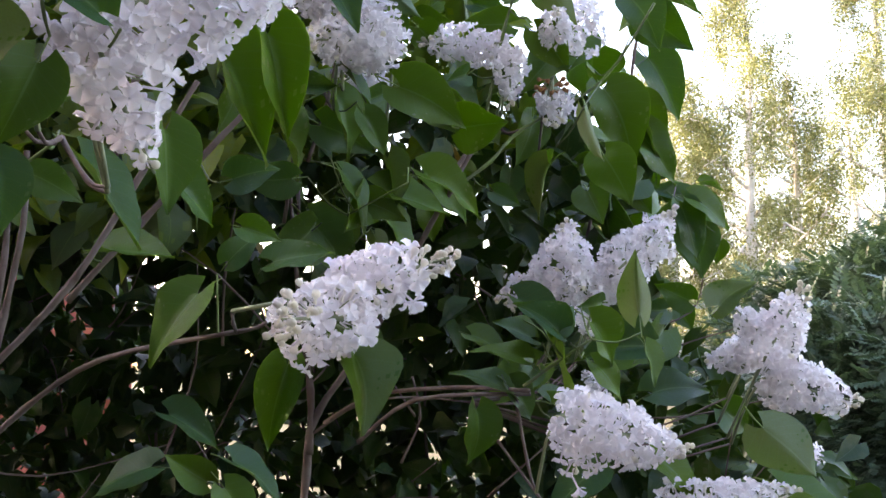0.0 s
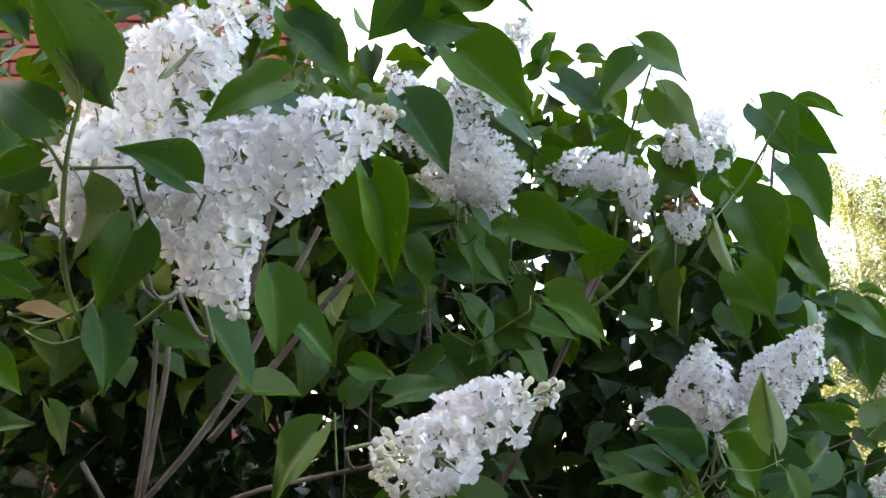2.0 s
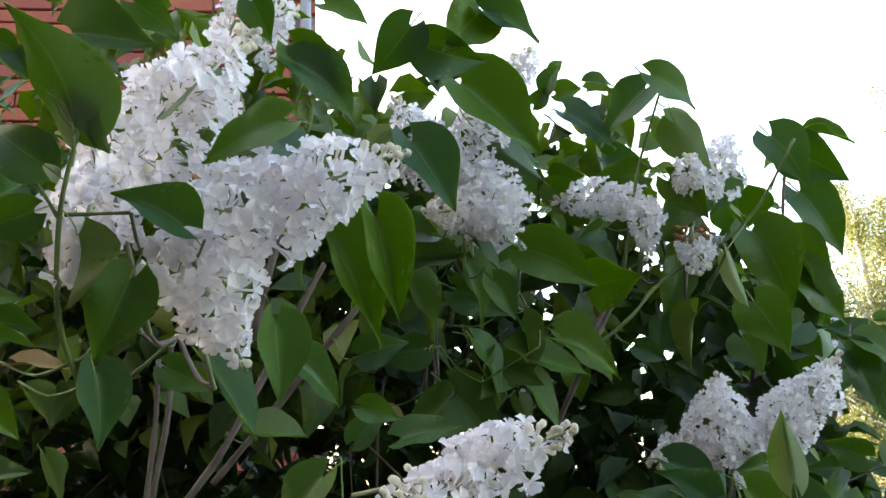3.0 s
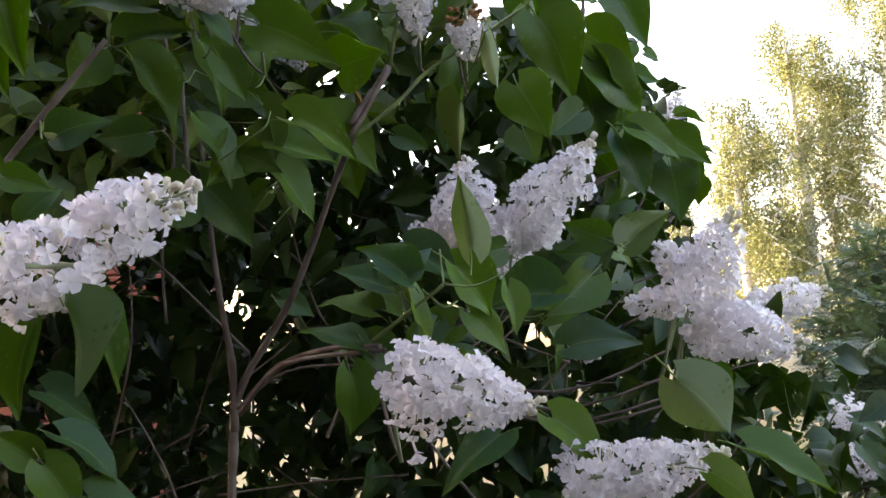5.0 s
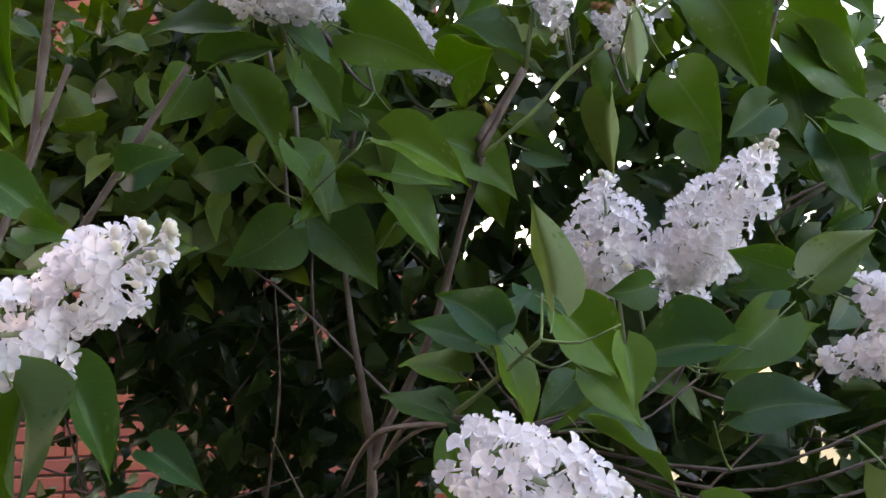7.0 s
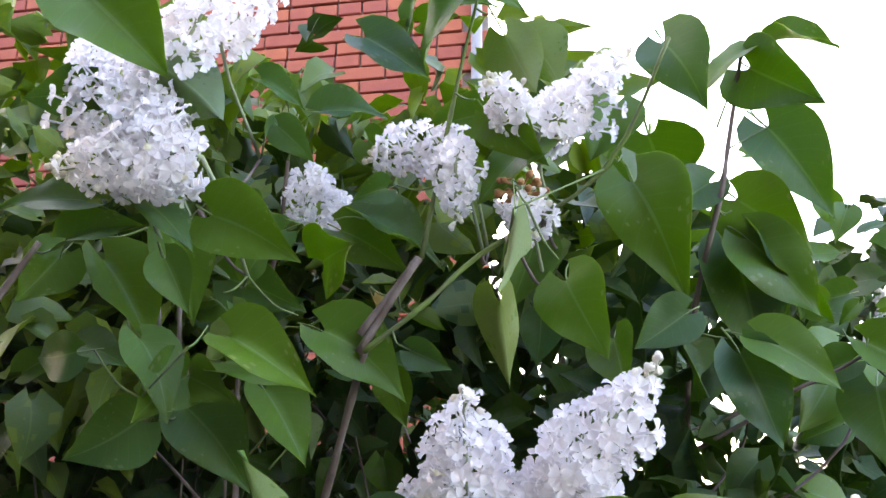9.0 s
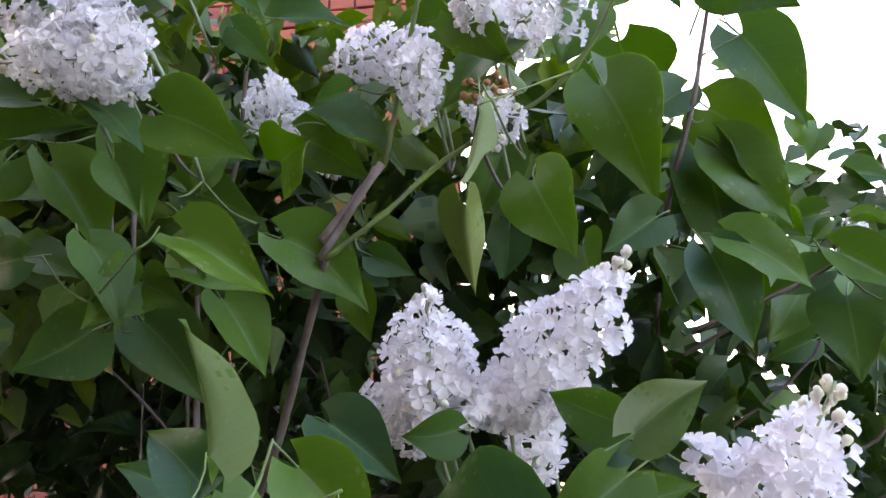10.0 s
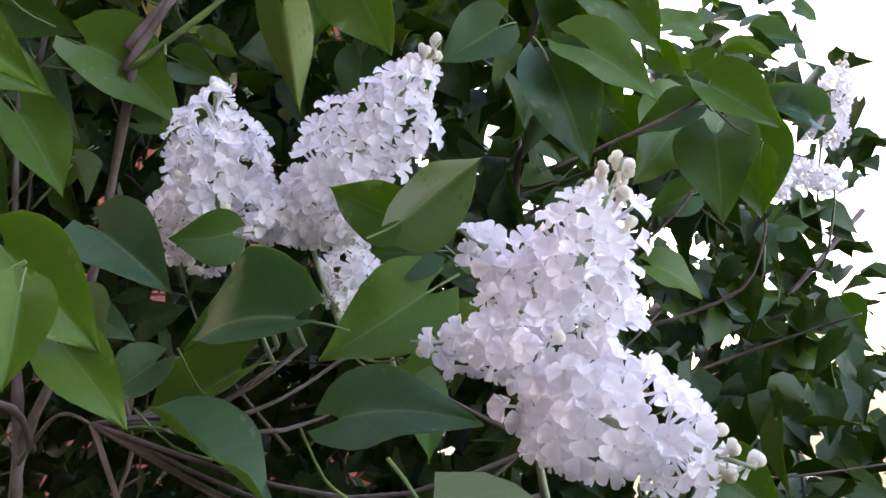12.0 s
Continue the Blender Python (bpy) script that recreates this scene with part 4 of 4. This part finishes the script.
leaf((0.295, 1.031, 1.810), (0.314, 1.023, 1.781), (-0.203, -0.969, 0.142), 0.80)
leaf((0.298, 1.235, 1.888), (0.262, 1.220, 1.911), (0.484, -0.827, 0.285), 0.62)
leaf((0.333, 1.245, 1.881), (0.311, 1.242, 1.863), (-0.035, -0.971, 0.235), 0.62)
leaf((0.284, 0.872, 1.801), (0.252, 0.847, 1.773), (0.558, -0.827, 0.074), 0.72)
leaf((0.408, 1.054, 1.743), (0.403, 1.056, 1.712), (-0.021, -0.996, -0.086), 0.75)
leaf((0.342, 0.855, 1.772), (0.393, 0.869, 1.742), (0.438, -0.802, 0.407), 0.62)
leaf((0.328, 0.853, 1.763), (0.348, 0.867, 1.697), (0.515, -0.857, -0.017), 0.62)
leaf((0.319, 1.096, 1.856), (0.337, 1.103, 1.831), (-0.036, -0.958, -0.284), 0.77)
leaf((0.083, 0.917, 2.055), (0.134, 0.927, 2.044), (0.212, -0.976, 0.039), 0.62)
leaf((0.096, 0.874, 2.015), (0.078, 0.855, 1.985), (0.503, -0.838, 0.211), 0.72)
leaf((0.015, 0.910, 2.027), (0.057, 0.878, 2.018), (-0.611, -0.726, -0.316), 0.83)
leaf((0.027, 1.004, 2.099), (0.006, 0.976, 2.075), (0.750, -0.655, 0.092), 0.75)
leaf((0.164, 0.790, 1.965), (0.201, 0.804, 1.917), (-0.013, -0.959, -0.283), 0.63)
leaf((0.221, 0.881, 1.791), (0.237, 0.864, 1.746), (-0.192, -0.943, 0.273), 0.81)
leaf((0.235, 0.777, 1.812), (0.260, 0.764, 1.756), (-0.210, -0.967, 0.145), 0.80)
leaf((0.329, 1.274, 1.998), (0.319, 1.255, 1.961), (0.433, -0.846, 0.312), 0.72)
leaf((0.276, 1.252, 1.945), (0.321, 1.284, 1.953), (0.424, -0.768, 0.480), 0.62)
leaf((0.315, 1.295, 1.906), (0.273, 1.268, 1.894), (0.561, -0.806, -0.187), 0.74)
leaf((-0.122, 0.426, 1.733), (-0.090, 0.457, 1.702), (0.791, -0.561, 0.245), 0.62)
leaf((-0.087, 0.463, 1.670), (-0.062, 0.465, 1.694), (0.086, -0.995, -0.049), 0.62)
leaf((-0.007, 0.621, 1.829), (0.012, 0.631, 1.788), (0.545, -0.836, 0.060), 0.62)
leaf((0.026, 0.770, 1.887), (0.079, 0.784, 1.851), (0.297, -0.953, 0.055), 0.62)
leaf((-0.151, 0.651, 1.785), (-0.100, 0.661, 1.772), (0.299, -0.753, 0.586), 0.62)
leaf((-0.012, 0.709, 1.902), (-0.035, 0.704, 1.912), (0.297, -0.944, 0.143), 0.62)
leaf((-0.192, 0.357, 1.724), (-0.161, 0.366, 1.705), (0.268, -0.963, 0.005), 0.65)
leaf((0.026, 0.845, 1.774), (0.033, 0.851, 1.730), (0.327, -0.938, -0.114), 0.69)
leaf((0.242, 0.838, 1.587), (0.310, 0.855, 1.615), (0.000, -0.875, 0.483), 0.62)
leaf((0.067, 0.767, 1.822), (0.069, 0.776, 1.798), (0.982, 0.095, 0.165), 0.62, yellow=True)
leaf((-0.158, 0.715, 1.722), (-0.139, 0.733, 1.701), (0.813, -0.252, 0.526), 0.62, yellow=True)
leaf((-0.030, 0.624, 1.773), (0.005, 0.636, 1.724), (0.814, -0.279, 0.509), 0.62)
leaf((0.125, 0.935, 1.833), (0.115, 0.941, 1.789), (0.496, -0.832, -0.248), 0.77)
leaf((0.276, 1.104, 1.808), (0.307, 1.113, 1.764), (0.171, -0.982, -0.079), 0.77)
leaf((0.216, 1.049, 1.862), (0.251, 1.073, 1.857), (0.506, -0.802, -0.316), 0.74)
leaf((0.318, 1.503, 2.016), (0.368, 1.538, 2.008), (0.568, -0.786, 0.245), 0.62)
leaf((0.290, 1.592, 2.069), (0.328, 1.610, 2.092), (-0.097, -0.745, 0.660), 0.62)
leaf((0.347, 1.623, 2.092), (0.378, 1.646, 2.081), (0.631, -0.756, 0.172), 0.62)
leaf((0.273, 1.101, 2.016), (0.303, 1.121, 2.015), (0.456, -0.727, 0.513), 0.62)
leaf((0.194, 1.111, 1.808), (0.222, 1.140, 1.775), (0.733, -0.678, 0.059), 0.62)
leaf((-0.030, 0.791, 1.733), (-0.022, 0.805, 1.704), (-0.186, 0.903, 0.387), 0.62)


# ------------------------------------------------------------------ foliage behind the nearer leaves
def foliage(name, label, boxes, seed, owner, shapes, size, mats, keep):
    """Many leaves in clumps through the shrub's body; boxes are (low corner, high corner, number)."""
    rng = random.Random(seed)
    placed = []
    for low, high, number in boxes:
        made = 0
        while made < number:
            c = Vector([rng.uniform(a, b) for a, b in zip(low, high)])
            for _ in range(rng.randint(3, 7)):
                p = c + Vector((rng.gauss(0, 0.05), rng.gauss(0, 0.05), rng.gauss(0, 0.05)))
                made += 1
                if not keep(p):
                    continue
                along = Vector((rng.gauss(0, 0.6), rng.gauss(0, 0.6) - 0.15, rng.uniform(-1.1, 0.35)))
                up = Vector((rng.gauss(0, 0.5), rng.gauss(0, 0.5) - 0.45, rng.uniform(0.1, 1.0)))
                s = rng.uniform(*size)
                placed.append((rng.randrange(len(shapes)), frame_of(p, along, up, s * rng.uniform(0.85, 1.1), s, s)))
    ob = part(name, joined(name, shapes, placed, mats), None, owner, label)
    return tagged(ob, kind="stuff")


def body(p):
    """Inside the shrub: below its uneven top, which falls away to the right, and behind its face."""
    wave = 0.10 * math.sin(p.x * 5 + p.y * 3) + 0.06 * math.sin(p.y * 11 + p.z * 4)
    if min(((p.x + 0.35) / 1.25) ** 2 + ((p.y - 1.45) / 1.0) ** 2, ((p.x - 0.65) / 0.7) ** 2 + ((p.y - 1.7) / 0.6) ** 2) > 1 + wave:
        return False
    if p.x < -0.12 and p.z > 1.95:
        thin = noise.noise(Vector((p.x * 6, p.y * 6, p.z * 6))) < 0.35 - 1.5 * (p.z - 2.0)
        return thin and p.z < 2.36 - 0.25 * max(0.0, p.x + 0.5)
    top = 2.06 + 0.07 * math.sin(p.x * 4.1 + 0.6) + 0.05 * math.sin(p.x * 11 + p.y * 7)
    if p.x > 0.06:
        top -= min(0.12, 1.2 * (p.x - 0.06))
    if p.x > 0.22:
        top -= min(0.36, 3.2 * (p.x - 0.22)) + 0.5 * max(0.0, p.x - 0.34)
    if p.z > 1.85 and noise.noise(Vector((p.x * 9, p.y * 9, p.z * 9))) > 0.55 - 2.2 * (p.z - 1.85):
        return False
    return p.z < top


def side(p):
    """Open tufts on the side away from the house."""
    edge = 1.66 + 0.33 * (p.y - 0.36) + 0.05 * math.sin(p.x * 21 + p.y * 9)
    return p.x < 0.14 + 0.138 * (p.y + 0.23) and p.z < edge and noise.noise(Vector((p.x * 9, p.y * 9, p.z * 9))) < 0.12


def upper_tufts(p):
    """Loose tufts under the uneven upper edge."""
    return p.z < 2.20 + 0.05 * math.sin(p.x * 13) - 0.28 * max(0.0, p.x + 0.10) and noise.noise(Vector((p.x * 8, p.y * 8, p.z * 8))) < 0.25


# inner leaves wear the darkened leaf copy, so their shade is partly colour
foliage("crown", "lilac leaves crowded inside the shrub, their green darkened for inner shade",
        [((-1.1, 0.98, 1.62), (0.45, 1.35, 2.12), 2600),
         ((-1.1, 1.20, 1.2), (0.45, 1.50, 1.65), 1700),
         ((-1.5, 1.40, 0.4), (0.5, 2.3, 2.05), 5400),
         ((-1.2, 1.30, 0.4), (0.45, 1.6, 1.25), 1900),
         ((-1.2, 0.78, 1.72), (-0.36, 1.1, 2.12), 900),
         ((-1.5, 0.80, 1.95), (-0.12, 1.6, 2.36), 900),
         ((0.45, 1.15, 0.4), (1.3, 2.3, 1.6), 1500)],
        11, lilac, FILLERS, (0.034, 0.060), (SHADE_TOP, SHADE_UNDER), body)
# outer tufts take the shade-darkened copy too, to stay dark against the sky
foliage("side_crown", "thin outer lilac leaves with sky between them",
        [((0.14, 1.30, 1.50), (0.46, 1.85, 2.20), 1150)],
        41, lilac, FILLERS, (0.034, 0.058), (SHADE_TOP, SHADE_UNDER), side)
# ordinary lilac leaves, with back light put into their brighter colour
foliage("young_crown", "upper lilac leaves coloured bright yellow-green for sky light through them",
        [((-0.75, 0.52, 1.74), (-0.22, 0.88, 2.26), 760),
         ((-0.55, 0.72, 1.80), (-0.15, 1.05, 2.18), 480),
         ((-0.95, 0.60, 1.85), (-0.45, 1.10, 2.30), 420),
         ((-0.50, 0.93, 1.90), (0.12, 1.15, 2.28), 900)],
        31, lilac, FILLERS, (0.030, 0.054), (BACKLIT_TOP, BACKLIT_UNDER), upper_tufts)


def basal_stems():
    """Crooked stems from the root up into the crown, and thin bare twigs between them."""
    rng = random.Random(23)
    for k in range(16):
        foot = Vector((rng.uniform(-0.85, 0.12), rng.uniform(1.2, 1.9), 0.0))
        lean = Vector((rng.gauss(-0.06, 0.16), rng.gauss(-0.05, 0.12), 0))
        pts = [foot] + [foot + lean * h * h + Vector((rng.gauss(0, 0.07), rng.gauss(0, 0.05), 1.8 * h)) for h in (0.25, 0.5, 0.75, 1.0)]
        stem(pts, [0.008, 0.006, 0.0045, 0.003, 0.0015], BARK, "branch")
    for k in range(60):
        a = Vector((rng.uniform(-0.9, 0.30), rng.uniform(0.85, 1.25), rng.uniform(1.05, 1.7)))
        d = Vector((rng.gauss(0, 0.7), rng.gauss(0, 0.25), rng.uniform(0.0, 1.0))).normalized() * rng.uniform(0.12, 0.35)
        bend = Vector((rng.gauss(0, 0.02), rng.gauss(0, 0.02), rng.gauss(0, 0.02)))
        stem([a, a + d * 0.5 + bend, a + d], [0.0017, 0.0013, 0.0008], BARK, "twig")


basal_stems()
petioles()


# ------------------------------------------------------------------ ground
def ground_sheet():
    n, half = 60, 400.0
    verts, faces = [], []
    for i in range(n + 1):
        for j in range(n + 1):
            x = math.copysign(abs(2 * i / n - 1) ** 3, 2 * i / n - 1) * half
            y = math.copysign(abs(2 * j / n - 1) ** 3, 2 * j / n - 1) * half
            verts.append((x, y, 0.03 * noise.noise(Vector((x * 0.7, y * 0.7, 0))) - 0.02))
    for i in range(n):
        for j in range(n):
            a = i * (n + 1) + j
            faces.append((a, a + n + 1, a + n + 2, a + 1))
    return mesh_of("ground", verts, faces, (SOIL,))


tagged(new("ground", ground_sheet()), "dark garden soil with patchy grass", "ground", kind="structure")


# ------------------------------------------------------------------ brick house
WALL_END = Vector((-1.62, 3.55, 0))
WALL_RUN = Vector((-0.906, -0.42, 0)).normalized()
WALL_BACK = Vector((-0.42, 0.906, 0)).normalized()
HOUSE_HIGH, HOUSE_LONG, HOUSE_DEEP = 7.0, 14.0, 7.0
house = thing("brick_house", "house wall of weathered red brick with pale joints", "house")


def slab(origin, a, b, c):
    """Box from a corner and three edges."""
    o = Vector(origin)
    v = [o + a * i + b * j + c * k for k in (0, 1) for j in (0, 1) for i in (0, 1)]
    f = [(0, 2, 3, 1), (4, 5, 7, 6), (0, 1, 5, 4), (2, 6, 7, 3), (0, 4, 6, 2), (1, 3, 7, 5)]
    return [tuple(p) for p in v], f


# the gable end falls back a little more than square
HOUSE_SIDE = Vector((-0.64, 0.77, 0)).normalized()
v, q = slab(WALL_END + WALL_BACK * 0.012, WALL_RUN * HOUSE_LONG, HOUSE_SIDE * HOUSE_DEEP, Vector((0, 0, HOUSE_HIGH)))
core = bpy.data.meshes.new("wall")
core.from_pydata(v, [], q)
house_wall = part("wall", core, MORTAR, house, "mortar bed of the brick wall")

BRICK_L, BRICK_H, JOINT, DEEP = 0.25, 0.065, 0.011, 0.03


def brick_mesh(long):
    bm = bmesh.new()
    bmesh.ops.create_cube(bm, size=1.0)
    for vert in bm.verts:
        vert.co = Vector((vert.co.x * long, vert.co.y * DEEP, vert.co.z * BRICK_H))
    bmesh.ops.bevel(bm, geom=list(bm.edges), offset=0.004, segments=1, affect="EDGES")
    me = bpy.data.meshes.new("brick")
    bm.to_mesh(me)
    bm.free()
    return me


STRETCHER, HEADER = brick_mesh(BRICK_L), brick_mesh(0.12)
for me in (STRETCHER, HEADER):
    me.materials.append(BRICK)


def bricks():
    rng = random.Random(5)
    turn = Matrix((( -WALL_RUN.x, WALL_BACK.x, 0), (-WALL_RUN.y, WALL_BACK.y, 0), (0, 0, 1))).to_4x4()
    pick = 0
    shape = []
    for me in (STRETCHER, HEADER):
        shape.append((np.array([tuple(x.co) for x in me.vertices]), [tuple(p.vertices) for p in me.polygons]))
    rv, rf = [], []
    row, z = 0, 0.02
    while z < HOUSE_HIGH - 0.05:
        s = 0.0
        header = row % 4 == 3
        s += (0.0, 0.13, 0.0, 0.0)[row % 4]
        while s < min(HOUSE_LONG, 7.0):
            long = 0.12 if header else BRICK_L
            centre = WALL_END + WALL_RUN * (s + long / 2) + WALL_BACK * (rng.uniform(-0.003, 0.003)) + Vector((0, 0, z + BRICK_H / 2 + rng.uniform(-0.002, 0.002)))
            m = Matrix.Translation(centre) @ turn @ pose(0, 0, 0, 0, rng.uniform(-0.6, 0.6), rng.uniform(-0.4, 0.4))
            near = s < 4.2 and 2.9 < z < 4.9
            if near and pick < 300 and rng.random() < 0.8:
                pick += 1
                ob = part("brick", HEADER if header else STRETCHER, None, house_wall)
                ob.matrix_basis = m
            elif z > 0.3:
                vv, ff = shape[1 if header else 0]
                mm = np.array(m)
                at = len(rv) and sum(len(a) for a in rv)
                rv.append(vv @ mm[:3, :3].T + mm[:3, 3])
                rf.append((at, ff))
            s += long + JOINT
        z += BRICK_H + JOINT
        row += 1
    verts = np.concatenate(rv)
    faces = [tuple(i + at for i in f) for at, ff in rf for f in ff]
    me = bpy.data.meshes.new("brickwork")
    me.from_pydata([tuple(x) for x in verts], [], faces)
    tagged(part("brickwork", me, BRICK_JOINED, house, "courses of red brick"), kind="stuff")


v, q = slab(WALL_END + WALL_RUN * 0.02 + WALL_BACK * -0.2 + Vector((0, 0, HOUSE_HIGH)), WALL_RUN * HOUSE_LONG, HOUSE_SIDE * (HOUSE_DEEP + 0.4), Vector((0, 0, 0.3)))
roof = bpy.data.meshes.new("roof")
roof.from_pydata(v, [], q)
part("roof", roof, ZINC, house, "grey metal roof edge")
pipe = tube([WALL_END + WALL_RUN * 0.05 + WALL_BACK * -0.05 + Vector((0, 0, h)) for h in (0.2, 2.0, 4.0, 6.95)], [0.024, 0.024, 0.024, 0.024], 12, 3)
part("downpipe", pipe, ZINC, house, "grey metal rainwater pipe at the corner")


# ------------------------------------------------------------------ plain unseen wall added behind the camera to hold back sky light
v, q = slab((-7.0, -2.2, -0.05), Vector((13.0, 0, 0)), Vector((0, 0.25, 0)), Vector((0, 0, 6.2)))
sky_block = bpy.data.meshes.new("sky_block_wall")
sky_block.from_pydata(v, [], q)
sky_block.materials.append(PLASTER)
tagged(new("sky_block_wall", sky_block), "unseen plain grey wall added to hold back sky light from behind the camera", "wall", kind="structure")


# ------------------------------------------------------------------ pinnate hedge
def pinnate_shape(rng):
    """A feather leaf: pairs of narrow leaflets along a bent rib, one unit long."""
    v, q, uv = [], [], []
    pairs = 7
    for i in range(pairs * 2 + 1):
        s = 0.12 + 0.84 * (i // 2) / pairs
        side = (-1, 1)[i % 2] if i < pairs * 2 else 0
        ln = 0.26 * math.sin(0.5 + 2.3 * s) + 0.06
        d = Vector((side * 0.93, 0.45, -0.25 + rng.uniform(-0.1, 0.1))) if side else Vector((0, 1, -0.2))
        d.normalize()
        w = Vector((-d.y, d.x, 0.25)).normalized() * ln * 0.21
        o = Vector((0, s, -0.3 * s * s))
        n = len(v)
        v += [o, o + d * ln * 0.45 + w, o + d * ln, o + d * ln * 0.45 - w]
        uv += [(0.5, 0), (1, 0.45), (0.5, 1), (0, 0.45)]
        q.append((n, n + 1, n + 2, n + 3))
    return np.array([tuple(x) for x in v]), np.array(q), np.zeros(len(q), int), np.array(uv)


def hedge(name, label, centre, span, high, number, seed):
    ob = thing(name, label, "shrub")
    rng = random.Random(seed)
    shapes = [pinnate_shape(rng) for _ in range(4)]
    placed = []
    for _ in range(number):
        a, e = rng.uniform(0, 6.283), math.asin(rng.uniform(-0.35, 1.0))
        lump = 1 + 0.16 * math.sin(3 * a + seed) + 0.10 * math.sin(7 * a + 5 * e) + 0.05 * math.sin(17 * a + 9 * e)
        out = Vector((math.cos(a) * math.cos(e), math.sin(a) * math.cos(e), math.sin(e)))
        r = lump * rng.uniform(0.78, 1.02)
        p = Vector((centre[0] + out.x * span[0] * r, centre[1] + out.y * span[1] * r, high * 0.45 + out.z * high * 0.55 * r))
        if p.z < 0.1:
            continue
        along = out + Vector((rng.gauss(0, 0.5), rng.gauss(0, 0.5), rng.gauss(-0.25, 0.4)))
        up = out * 0.5 + Vector((rng.gauss(0, 0.3), rng.gauss(0, 0.3), 0.8))
        s = rng.uniform(0.12, 0.21)
        placed.append((rng.randrange(4), frame_of(p, along, up, s, s, s)))
    tagged(part("foliage", joined("foliage", shapes, placed, (HEDGE_LEAF,)), None, ob, "feathery pinnate leaves"), kind="stuff")
    for k in range(7):
        a = k * 0.9
        foot = Vector((centre[0] + 0.3 * math.cos(a), centre[1] + 0.3 * math.sin(a), 0.0))
        top = Vector((centre[0] + span[0] * 0.7 * math.cos(a), centre[1] + span[1] * 0.7 * math.sin(a), high * 0.8))
        part("stem", tube([foot, (foot + top) / 2 + Vector((0, 0, 0.3)), top], [0.03, 0.02, 0.008]), BARK, ob)
    return ob


hedge("feathery_shrub", "tall dark green shrub with feathery pinnate leaves", (3.15, 6.3), (1.95, 1.2), 2.28, 21000, 3)
hedge("feathery_shrub", "wide dark green shrub with feathery pinnate leaves in shade", (2.2, 4.9), (1.0, 0.8), 1.75, 11000, 4)


# ------------------------------------------------------------------ birches
def birch(x, y, high, spread, leaves, seed, lean=0.0):
    ob = thing("birch_tree", "tall sunlit birch with white trunk and hanging yellow-green twigs", "tree", "birches in the distance")
    rng = random.Random(seed)
    pts = [Vector((x + lean * h * h * 0.02 + rng.gauss(0, 0.08), y + rng.gauss(0, 0.08), h * high)) for h in (0, 0.25, 0.5, 0.75, 1.0)]
    part("trunk", tube(pts, [0.22, 0.17, 0.12, 0.07, 0.02], 9), BIRCH_BARK, ob, "white peeling birch bark")
    shape = []
    for k in range(3):
        v = np.array([(0, 0, 0), (0.42, 0.4, 0.06), (0, 1, -0.1), (-0.42, 0.4, 0.06)])
        shape.append((v, np.array([(0, 1, 2, 3)]), np.zeros(1, int), np.array([(0.5, 0), (1, 0.4), (0.5, 1), (0, 0.4)])))
    placed = []
    for k in range(34):
        h = 0.16 + 0.8 * (k + rng.random()) / 34
        a = rng.uniform(0, 6.283)
        reach = spread * (1.15 - h) ** 0.7 * rng.uniform(0.55, 1.1)
        foot = pts[0].lerp(pts[-1], h)
        out = Vector((math.cos(a), math.sin(a), 0))
        mid = foot + out * reach * 0.6 + Vector((0, 0, reach * 0.55))
        end = foot + out * reach + Vector((0, 0, reach * 0.35))
        if k % 8 != 7:
            part("limb", tube([foot, mid, end], [0.06 * (1.2 - h), 0.04 * (1.2 - h), 0.015], 5, 3), BIRCH_BARK, ob)
        for j in range(9):
            t = rng.uniform(0.3, 1.0)
            p = foot.lerp(mid, t * 2) if t < 0.5 else mid.lerp(end, t * 2 - 1)
            p = p + Vector((rng.gauss(0, 0.25), rng.gauss(0, 0.25), rng.gauss(0, 0.2)))
            hang = rng.uniform(0.5, 1.7)
            for i in range(int(leaves / 125)):
                z = hang * rng.random()
                c = p + Vector((rng.gauss(0, 0.10 + 0.05 * z), rng.gauss(0, 0.10 + 0.05 * z), -z))
                s = rng.uniform(0.042, 0.075)
                placed.append((0, frame_of(c, (rng.gauss(0, 1), rng.gauss(0, 1), -1.0), (rng.gauss(0, 1), rng.gauss(0, 1), rng.gauss(0, 1)), s, s, s)))
    tagged(part("crown", joined("crown", shape, placed, (BIRCH_LEAF,)), None, ob, "small yellow-green leaves on hanging twigs"), kind="stuff")
    return ob


birch(2.1, 25.0, 8.0, 2.2, 15000, 1)
birch(3.7, 25.5, 10.2, 2.4, 17000, 2, 1.0)
birch(6.0, 25.5, 13.4, 2.6, 18000, 3)
birch(7.5, 27.0, 10.0, 2.6, 15000, 4)
birch(9.4, 25.0, 14.0, 2.8, 18000, 5)
birch(11.8, 25.5, 13.0, 3.0, 16000, 6)
birch(0.6, 28.0, 6.6, 2.2, 8000, 7)
birch(5.0, 30.0, 9.5, 3.2, 11000, 8)
birch(10.5, 31.0, 11.0, 3.4, 11000, 9)

bricks()
